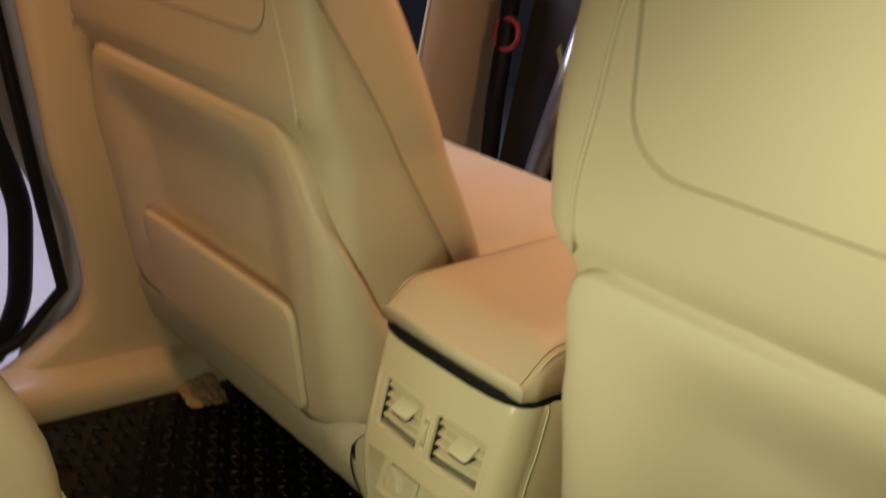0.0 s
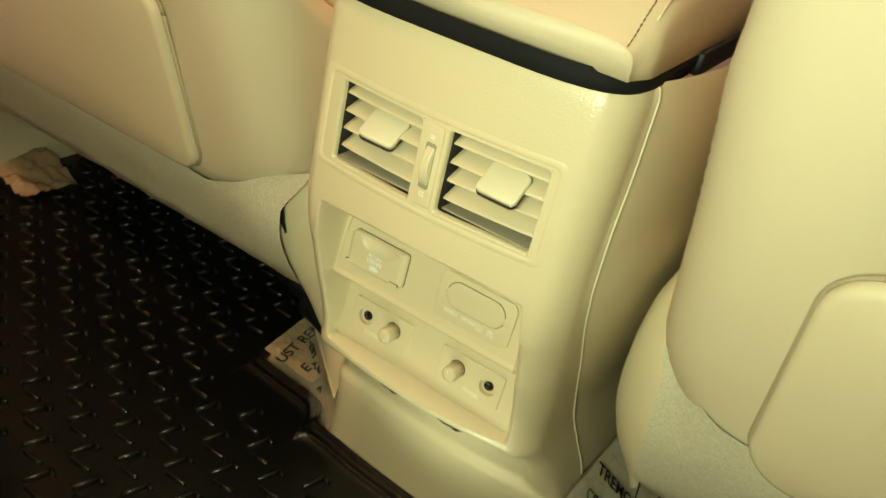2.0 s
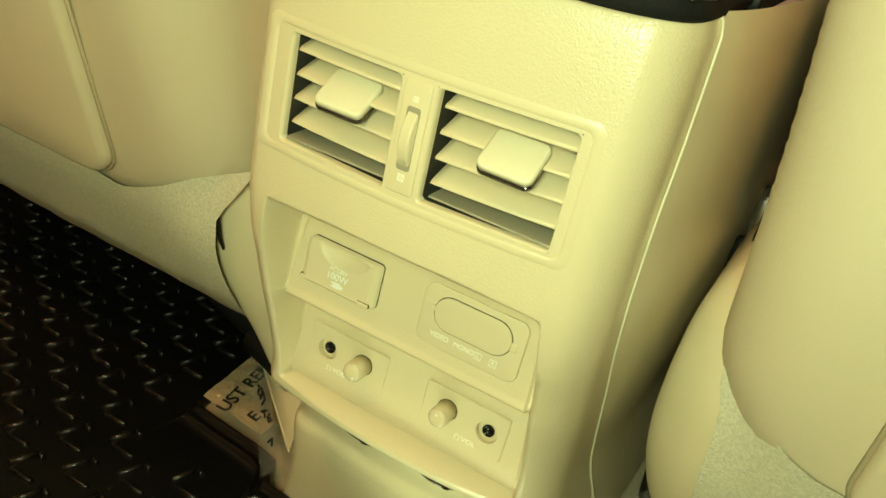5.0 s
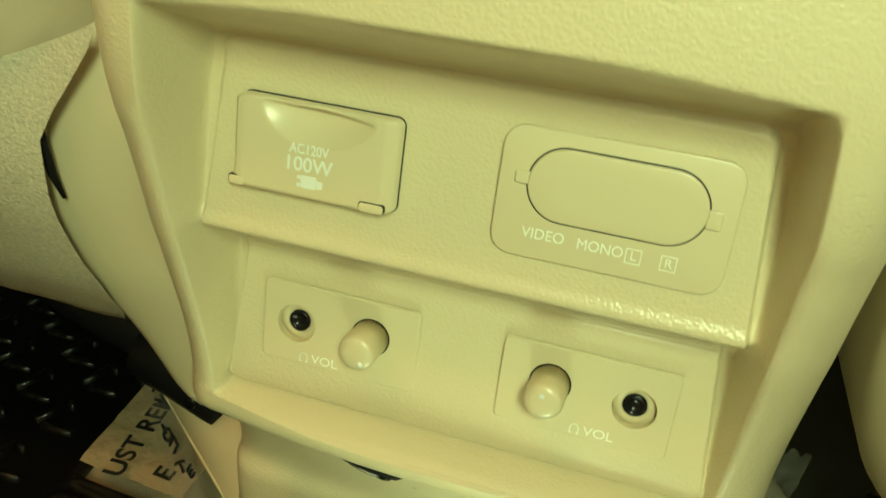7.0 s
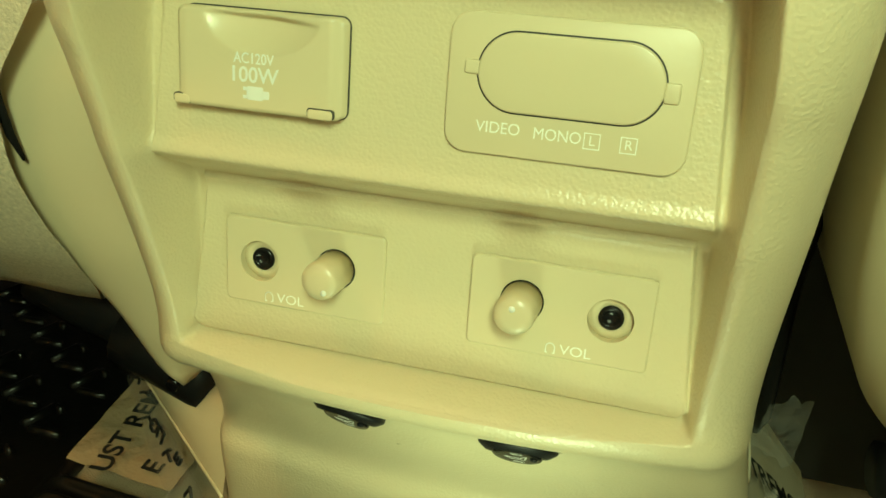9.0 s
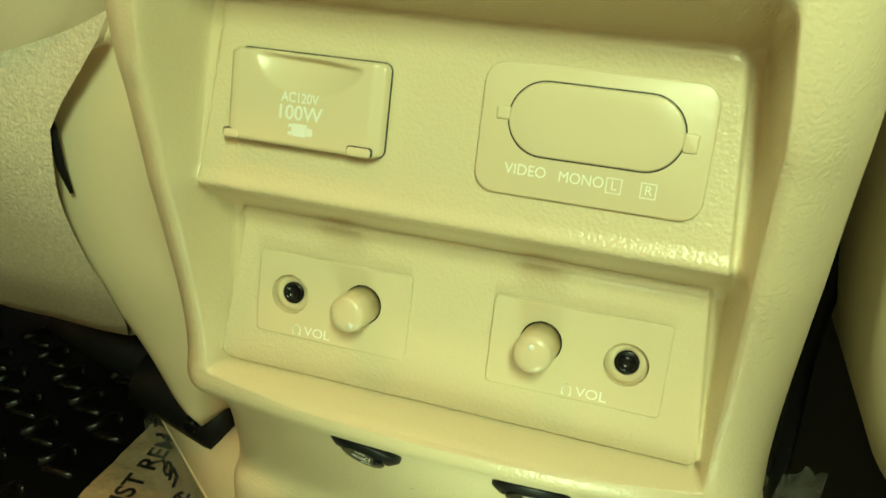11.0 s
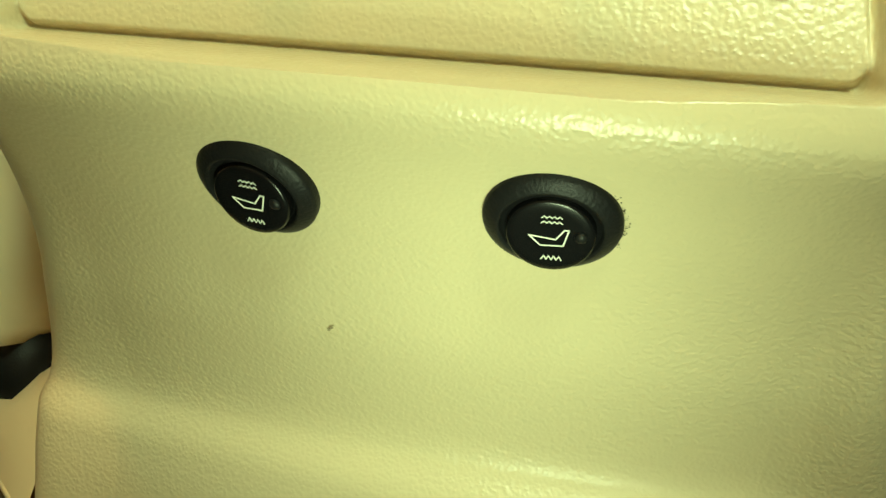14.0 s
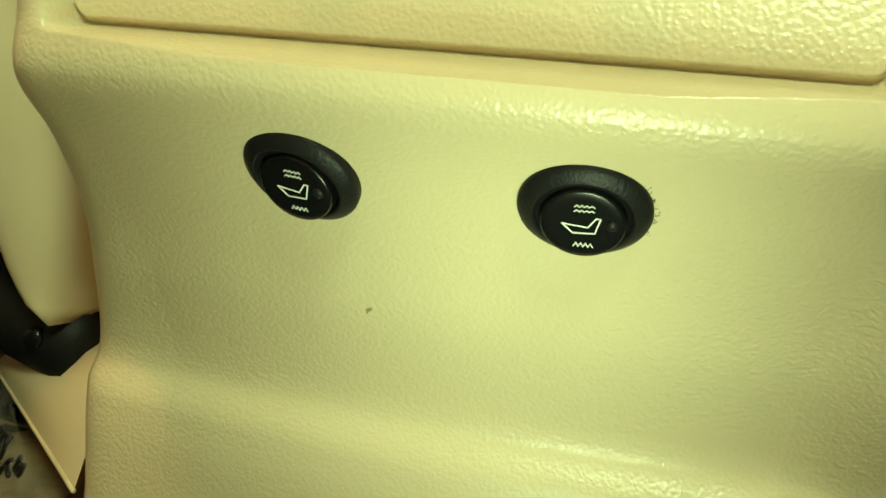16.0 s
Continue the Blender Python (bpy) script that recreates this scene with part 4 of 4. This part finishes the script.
# the run to 0.30 is black mat added to darken under the seats
MAT_EDGE = [(0.0, 0.0705), (0.06, 0.0738), (0.09, 0.0772), (0.108, 0.0785), (0.113, 0.0815), (0.118, 0.0900), (0.125, 0.0985), (0.140, 0.1020), (0.17, 0.1035), (0.205, 0.1065), (0.209, 0.112), (0.222, 0.29), (0.226, 0.30), (0.64, 0.30)]


def mat_front(x):
    """Front edge of the mat: round the console's foot and under the seats."""
    return spline(MAT_EDGE, abs(x))


mat = thing("floor_mat", "black moulded rubber floor mat with a raised tread pattern", "floor mat", at=(-0.2, 0, MAT_Z))
minv = Matrix.Translation((0.2, 0, 0))
grid = []
for i in range(321):
    x = -0.655 + 1.30 * i / 320
    yf = mat_front(x)
    slope = (mat_front(x + 0.002) - mat_front(x - 0.002)) / 0.004
    k = min(4.0, math.sqrt(1 + slope * slope))
    yb = -0.146 + 0.004 * noise.noise(Vector((x * 7, 0, 3)))
    row = []
    ds = [0.0, 0.0006, 0.0016, 0.0030, 0.0044, 0.0054, 0.0066, 0.0110, 0.0120, 0.0130, 0.0142, 0.0154, 0.0164, 0.0176, 0.024]
    hs = [-0.012, 0.0022, 0.0036, 0.0041, 0.0036, 0.0018, 0.0, 0.0, 0.0016, 0.0032, 0.0037, 0.0032, 0.0016, 0.0, 0.0]
    for d, h in zip(ds, hs):
        row.append((x, yf - d * k, h * smooth01(0.208, 0.198, abs(x)) if h > 0 else h))
    y2 = yf - 0.024 * k
    for q in range(1, 12):
        row.append((x, y2 + (yb + 0.016 - y2) * q / 12, 0.0))
    for d, h in ((0.014, 0.0), (0.010, 0.004), (0.002, 0.005), (0.0, 0.002), (0.0, -0.010)):
        row.append((x, yb + d, h))
    side = smooth01(0.630, 0.645, abs(x))
    grid.append([(a, b, c + 0.006 * side) for a, b, c in row])
part("mat_body", sheet(grid)[0], RUBBER, mat, m=minv.copy())

# tread: hooked ribs on a diamond grid, each with a low bar beside it
def rib(bm, x, y, ang, length, wid=0.0048, h=0.0036):
    """One rib with sloping sides and a rounded-off top."""
    c, s = math.cos(ang), math.sin(ang)
    rings = []
    for end, side, z in ((0.0, 0.5, -0.0006), (0.0004, 0.42, h * 0.55), (0.0010, 0.27, h * 0.92), (0.0014, 0.12, h)):
        ring = []
        for u, v in ((0, -1), (1, -1), (1, 1), (0, 1)):
            px, py = end + u * (length - 2 * end), v * wid * side
            ring.append(bm.verts.new((x + px * c - py * s, y + px * s + py * c, z)))
        rings.append(ring)
    bm.faces.new(rings[-1])
    for lo, hi in zip(rings, rings[1:]):
        for i in range(4):
            j = (i + 1) % 4
            bm.faces.new((lo[i], lo[j], hi[j], hi[i]))


bm = bmesh.new()
for i in range(-22, 23):
    for j in range(-8, 12):
        x = -0.1626 + 0.02926 * i
        y = -0.0372 + 0.03759 * j + (0.0188 if i % 2 else 0.0)
        if abs(x) > 0.615 or y < -0.126 or y > mat_front(x) - 0.050 or (y > mat_front(x - 0.03) - 0.033) or (y > mat_front(x + 0.03) - 0.045) or (y > mat_front(x + 0.015) - 0.05 and y > 0.03):
            continue
        rib(bm, x, y, radians(74), 0.0203)
        rib(bm, x + 0.0056, y + 0.0190, radians(-20), 0.0070, 0.0042, 0.0038)
        rib(bm, x + 0.0059, y - 0.0016, radians(2), 0.0187, 0.0040, 0.0030)
tagged(part("tread", bm, RUBBER, mat, "raised tread ribs", m=minv.copy()), kind="stuff")


# ---- protective films with printed warnings ----
def clear_film(name, colour, alpha, rough):
    m, n, l, b = nodes_of(name)
    b.inputs["Base Color"].default_value = (*colour, 1)
    b.inputs["Roughness"].default_value = rough
    b.inputs["Alpha"].default_value = alpha
    co = n.new("ShaderNodeTexCoord")
    tex = n.new("ShaderNodeTexNoise")
    tex.inputs["Scale"].default_value = 85.0
    tex.inputs["Detail"].default_value = 3.0
    bump = n.new("ShaderNodeBump")
    bump.inputs["Strength"].default_value, bump.inputs["Distance"].default_value = 0.8, 0.004
    l.new(co.outputs["Object"], tex.inputs["Vector"])
    l.new(tex.outputs["Fac"], bump.inputs["Height"])
    l.new(bump.outputs["Normal"], b.inputs["Normal"])
    return m


FILM = clear_film("clear_film", (0.85, 0.83, 0.75), 0.14, 0.12)
TAN_FILM = clear_film("tan_film", (0.38, 0.28, 0.17), 0.93, 0.12)


def film(corners, sag, label, nu=26, nv=20, seed=0.0, material=FILM):
    """A crumpled sheet of film spanned between four corners. Returns it and a function from (u, v) to a point just above it."""
    a, b, c, d = [Vector(p) for p in corners]

    def at(u, v, lift=0.0):
        p = a.lerp(b, u).lerp(d.lerp(c, u), v)
        wob = noise.noise(Vector((u * 3 + seed, v * 3, seed))) * sag + 0.4 * sag * noise.noise(Vector((u * 8, v * 8 + seed, 1)))
        return p + Vector((0, 0, wob + lift))
    ob = part("protective_film", sheet([[at(i / nu, j / nv) for i in range(nu + 1)] for j in range(nv + 1)])[0], material)
    tagged(ob, label, "plastic film", "protective films")
    return ob, at


def film_text(text, height, ob, x, y, turn, z, name="warning_print", tip=0.0):
    """Black letters on a film, centred at x, y and turned by degrees about the upright."""
    letters(name, text, height, INK, ob, pose(x, y, z, 0, 0, turn) @ pose(0, 0, 0, 0, -tip), bold=0.00028)


f1, _ = film(((-0.2020, 0.1075, -0.0215), (-0.1455, 0.1070, -0.0255), (-0.1380, 0.1620, -0.0120), (-0.2020, 0.1640, -0.0110)), 0.0016, "glossy tan protective film with black warning print", seed=2.0, material=TAN_FILM)
film_text("UST REM", 0.0100, f1, -0.1812, 0.1300, 93, -0.0145, tip=10.0)
film_text("E", 0.0100, f1, -0.1575, 0.1135, 86, -0.0195, tip=10.0)
f2, _ = film(((0.1000, 0.085, 0.0320), (0.1400, 0.085, -0.0185), (0.1400, 0.200, -0.0185), (0.1000, 0.200, 0.0320)), 0.0014, "clear protective film with black warning print beside the console", seed=5.0)
slant = Matrix(((0.550, -0.278, 0.787, 0), (0.450, 0.891, 0.0, 0), (-0.700, 0.354, 0.618, 0), (0, 0, 0, 1)))
letters("warning_print", "TREMOVE", 0.0095, INK, f2, Matrix.Translation((0.1225, 0.1550, 0.0080)) @ slant, width=0.070, bold=0.00028)
letters("warning_print", "COVR", 0.0095, INK, f2, Matrix.Translation((0.1155, 0.1225, 0.0160)) @ slant, width=0.033, bold=0.00028)
film(((-0.625, 0.110, -0.022), (-0.555, 0.104, -0.024), (-0.535, 0.160, -0.020), (-0.630, 0.178, -0.006)), 0.010, "crumpled glossy tan film at the mat's corner", seed=8.0, material=TAN_FILM)
film(((0.101, 0.078, 0.062), (0.108, 0.066, 0.060), (0.116, 0.120, 0.034), (0.106, 0.124, 0.036)), 0.008, "crumpled clear film tucked beside the console's foot", nu=12, nv=16, seed=21.0)
film(((0.1070, 0.145, 0.058), (0.1235, 0.150, 0.060), (0.1250, 0.168, 0.016), (0.1050, 0.164, 0.022)), 0.008, "crumpled clear film in the gap beside the console", nu=16, nv=18, seed=31.0)
f4, at4 = film(((-0.1960, 0.1500, 0.0010), (-0.1740, 0.1340, 0.0225), (-0.0985, 0.0715, -0.0020), (-0.1190, 0.0775, -0.0290)), 0.0032, "loose strip of clear film with smudged print", seed=11.0)
marks = [[(0.30, 0.36), (0.45, 0.33), (0.60, 0.35), (0.62, 0.39), (0.45, 0.41), (0.32, 0.39), (0.30, 0.36)], [(0.40, 0.43), (0.66, 0.40), (0.70, 0.45), (0.44, 0.48)], [(0.40, 0.30), (0.42, 0.36)], [(0.20, 0.03), (0.70, 0.07), (0.50, 0.10)], [(0.45, 0.15), (0.75, 0.20)],
         [(0.36, 0.54), (0.72, 0.53)], [(0.54, 0.535), (0.56, 0.59)], [(0.74, 0.57), (0.90, 0.56)], [(0.74, 0.57), (0.76, 0.62), (0.92, 0.61)], [(0.75, 0.595), (0.88, 0.585)], [(0.55, 0.78), (0.80, 0.76), (0.70, 0.82)]]
bm = bmesh.new()
for line in marks:
    for (u0, v0), (u1, v1) in zip(line, line[1:]):
        tube([at4(u0 + (u1 - u0) * q / 4, v0 + (v1 - v0) * q / 4, 0.0006) for q in range(5)], 0.0008, 5, bm)
part("smudged_print", bm, INK, f4)

# cream floor panel beside the console's foot, under the clear film
grid = [[(0.0965 + 0.047 * u, 0.070 + 0.360 * v, 0.0300 - 0.060 * u - 0.002 * math.sin(math.pi * u) + 0.0006 * noise.noise(Vector((u * 3, v * 3, 7)))) for u in [k / 12 for k in range(13)]] for v in [k / 12 for k in range(13)]]
tagged(part("tunnel_panel", sheet(grid)[0], SMOOTH), "cream moulded floor panel beside the console", "tunnel trim", kind="structure")

# cream tunnel cover between the console's foot and the films
for s_ in (-1,):
    a, b, c = Vector((s_ * 0.1745, 0.1330, 0.0205)), Vector((s_ * 0.0990, 0.0935, 0.0450)), Vector((s_ * 0.0965, 0.0745, 0.0110))
    grid = []
    for k in range(17):
        t = k / 16
        row = []
        for j in range(13):
            u = j / 12
            p = a.lerp(b, u) * (1 - t) + a.lerp(c, u) * t
            swell = 0.0030 * math.sin(math.pi * u) * math.sin(math.pi * t)
            row.append(p + Vector((0, -swell, swell)))
        grid.append(row)
    edge = [tuple(p) for p in grid[-1]]
    back = [[p + Vector((0, 0.030 * (1 - k / 3), 0.012 * (1 - k / 3))) for p in grid[0]] for k in range(3)]
    cover = thing("tunnel_cover", "cream plastic cover wedged at the console's foot", "tunnel trim", at=tuple(c))
    part("cover_panel", sheet(back + grid)[0], SMOOTH, cover, m=Matrix.Translation(-c))
    part("cover_edge", tube(edge, 0.0007, 6), SMOOTH, cover, "thin turned edge of the cover", m=Matrix.Translation(-c))

# ---- rear bench ----
bench = thing("rear_bench", "cream leather rear seat bench", "car seat", at=(0, -0.5, 0))
binv = Matrix.Translation((0, 0.5, 0))


def cushion(x0, x1, parent, name):
    """A bench cushion: a front profile swept across, its near end rounded off."""
    prof = [(-0.235, 0.045), (-0.2265, 0.06), (-0.2245, 0.10), (-0.2265, 0.15), (-0.2335, 0.185), (-0.2440, 0.220), (-0.2620, 0.258), (-0.2900, 0.300), (-0.33, 0.325), (-0.40, 0.338), (-0.60, 0.335), (-0.80, 0.31), (-0.80, 0.06)]
    cy, cz = -0.50, 0.18
    grid = []
    for k in range(41):
        x = x0 + (x1 - x0) * k / 40
        e = 1.0 - 0.10 * smooth01(x1 - 0.03, x1, x) ** 2
        grid.append([(x, cy + (y - cy) * e, cz + (z - cz) * e) for y, z in prof])
    bm, rows = sheet(grid, close=True)
    bm.faces.new(rows[0])
    bm.faces.new(rows[-1])
    ob = part(name, bm, LEATHER, parent, m=binv.copy())
    seam = [(x0 + (x1 - 0.01 - x0) * k / 20, -0.2275, 0.158) for k in range(21)]
    part("seam", tube(seam, 0.0012, 6), LEATHER_B, ob, m=Matrix.Identity(4))
    return ob


cushion(-0.70, -0.195, bench, "seat_cushion")
part("bench_base", block(1.36, 0.30, 0.09, 0.02, (0, -0.46, 0.035)), LEATHER_B, bench, m=binv.copy())
part("bench_back", block(1.36, 0.12, 0.62, 0.05, (0, -0.95, 0.55), seg=4), LEATHER, bench, m=binv.copy())

# ---- body round the cabin ----
tagged(part("roof", block(1.7, 3.2, 0.03, 0.005, (0, 0.1, 1.19)), HEADLINER), "cream cloth headliner", "roof lining", kind="structure")
tagged(part("wall_rear", block(1.7, 0.03, 1.2, 0.005, (0, -1.35, 0.6)), HEADLINER), "cream trim behind the bench", "wall", kind="structure")
tagged(part("wall_front", block(1.7, 0.03, 1.2, 0.005, (0, 1.62, 0.6)), DARK), "dark dashboard wall", "wall", kind="structure")
tagged(part("wall_side", block(0.03, 3.0, 1.2, 0.005, (0.84, 0.1, 0.6)), HEADLINER), "cream door trim", "wall", kind="structure")


def pillar():
    """B-pillar trim flowing into the door sill."""
    top = thing("pillar_trim", "cream plastic pillar trim flowing into the door sill", "pillar trim", at=(-0.70, 0.05, 0))
    inv = Matrix.Translation((0.70, -0.05, 0))
    edge = [(-0.02, -0.150), (0.005, -0.105), (0.02, -0.087), (0.0525, -0.045), (0.08, -0.016), (0.113, -0.004), (0.15, -0.008), (0.19, -0.017), (0.26, -0.039), (0.325, -0.062), (0.39, -0.077), (0.53, -0.112), (1.2, -0.28)]
    grid = []
    for k in range(61):
        z = -0.02 + 1.2 * (k / 60) ** 1.5
        yr = spline(edge, z)
        row = [(-0.735, yr + 0.016, z), (-0.722, yr + 0.006, z), (-0.708, yr + 0.001, z), (-0.694, yr, z), (-0.684, yr + 0.006, z), (-0.680, yr + 0.016, z)]
        row += [(-0.678 + 0.0006 * q, yr + 0.016 + (0.32 - yr) * q / 8, z) for q in range(1, 9)]
        grid.append(row)
    part("pillar_cover", sheet(grid)[0], SMOOTH, top, m=inv.copy())
    # belt gap's shade along the pillar, put into a grey tube
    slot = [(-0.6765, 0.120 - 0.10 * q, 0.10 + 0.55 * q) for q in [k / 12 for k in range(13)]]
    part("trim_gap_shade", tube(slot, 0.004, 8), DUCT, top, "grey tube painted as the shade beside the pillar trim", m=inv.copy())
    part("sill_cover", block(0.105, 1.9, 0.075, 0.030, (-0.668, -0.05, -0.020), seg=4), SMOOTH, top, m=inv.copy())
    part("door_seal", tube([(-0.745, -0.35, -0.03), (-0.745, -0.16, -0.01), (-0.745, -0.075, 0.03), (-0.745, -0.015, 0.11), (-0.745, -0.055, 0.26), (-0.745, -0.125, 0.53), (-0.745, -0.29, 1.15)], 0.009, 10), BLACK, top, "black rubber door seal", m=inv.copy())


pillar()


def open_door():
    """The open rear door and the painted jamb beside the pillar trim."""
    edge = [(-0.02, -0.060), (0.05, -0.035), (0.085, 0.0), (0.19, -0.005), (0.30, -0.035), (0.475, -0.075), (1.2, -0.26)]
    grid = []
    for k in range(31):
        z = -0.02 + 1.2 * k / 30
        y = spline(edge, z)
        wide = 0.075 + 0.040 * smooth01(0.12, 0.40, z)
        grid.append([(-0.765 - 0.004 * math.sin(q * 2.1), y + 0.06 - wide * q / 8, z) for q in range(9)])
    jamb = part("door_jamb", sheet(grid)[0], GREY_PAINT)
    tagged(jamb, "grey painted door jamb beside the pillar", "door jamb", kind="structure")
    top = thing("rear_door", "open car door with cream trim and a black seal", "car door", at=(-1.0, -0.3, 0.1))
    inv = Matrix.Translation((1.0, 0.3, -0.1))
    seal = [(-0.80, -0.42, -0.060), (-0.80, -0.20, -0.060), (-0.80, -0.095, -0.02), (-0.80, -0.055, 0.09), (-0.80, -0.058, 0.20), (-0.80, -0.085, 0.30), (-0.80, -0.135, 0.475), (-0.80, -0.30, 1.1)]
    smooth = [(x, spline([(i, p[1]) for i, p in enumerate(seal)], t), spline([(i, p[2]) for i, p in enumerate(seal)], t)) for t in [q * 7 / 40 for q in range(41)] for x in (-0.80,)]
    part("door_seal", tube(smooth, 0.017, 10), BLACK, top, "thick black rubber seal", m=inv.copy())
    part("door_trim", block(0.04, 0.62, 0.80, 0.03, (-0.85, -0.42, 0.50), seg=4), SMOOTH, top, m=inv.copy())
    part("door_skin", block(0.04, 0.66, 0.86, 0.03, (-0.90, -0.42, 0.50), seg=4), GREY_PAINT, top, m=inv.copy())


open_door()
tagged(part("garage_floor", sheet([[(-6 + 12 * i / 20, -6 + 12 * j / 20, -0.32) for i in range(21)] for j in range(21)])[0], CONCRETE), "pale concrete garage floor", "floor", kind="structure")
garage = area_lamp("garage_lamp", (-1.9, 0.3, 1.9), (-1.6, 0.3, -0.3), (1.2, 0.3), 55.0, (0.86, 0.93, 1.0))

# front footwell and door opening seen between the seats
tagged(part("front_door_trim", block(0.05, 0.30, 0.75, 0.03, (-0.97, 1.0, 0.45), seg=4), SMOOTH), "cream trim of the open front door", "door trim")
tagged(part("front_door_seal", tube([(-0.815, 1.0, -0.30), (-0.825, 1.0, 0.22), (-0.85, 1.0, 0.40), (-0.875, 1.0, 0.75)], 0.022, 10), BLACK), "black rubber seal of the front door opening", "door seal")
tagged(part("front_door_jamb", block(0.16, 0.05, 0.9, 0.01, (-0.77, 1.08, 0.30), seg=2), DARK), "dark painted front door jamb", "door jamb", kind="structure")
tagged(part("front_sill", tube([(-0.700, 1.02, -0.01), (-0.705, 1.02, 0.25), (-0.690, 1.02, 0.38), (-0.66, 1.02, 0.60)], 0.028, 12), GREY_PAINT), "grey painted front pillar edge", "door jamb", kind="structure")
kick = thing("kick_panel", "cream front footwell side panel with a black vent", "footwell trim", at=(-0.6, 1.05, 0))
part("panel", block(0.13, 0.06, 0.62, 0.02, (0.0, 0.0, 0.27), seg=4), SMOOTH, kick)
part("vent_hole", block(0.04, 0.012, 0.03, 0.004, (0.03, -0.034, 0.345)), DARK, kick)
tagged(part("footwell_bulkhead", block(1.0, 0.04, 0.9, 0.01, (-0.02, 1.15, 0.42)), TAN), "brown carpeted front footwell wall", "wall", kind="structure")
lamp = thing("door_marker_lamp", "round red marker lamp on the door edge", "marker lamp", at=(-0.845, 0.985, 0.55))
part("lamp_ring", tube([(0.034 * math.cos(2 * math.pi * k / 24), 0.0, 0.034 * math.sin(2 * math.pi * k / 24)) for k in range(25)], 0.006, 8), RED, lamp)
tagged(part("front_floor", block(1.3, 0.5, 0.02, 0.004, (0, 0.92, 0.0)), TAN), "brown carpet of the front footwell", "floor", kind="structure")
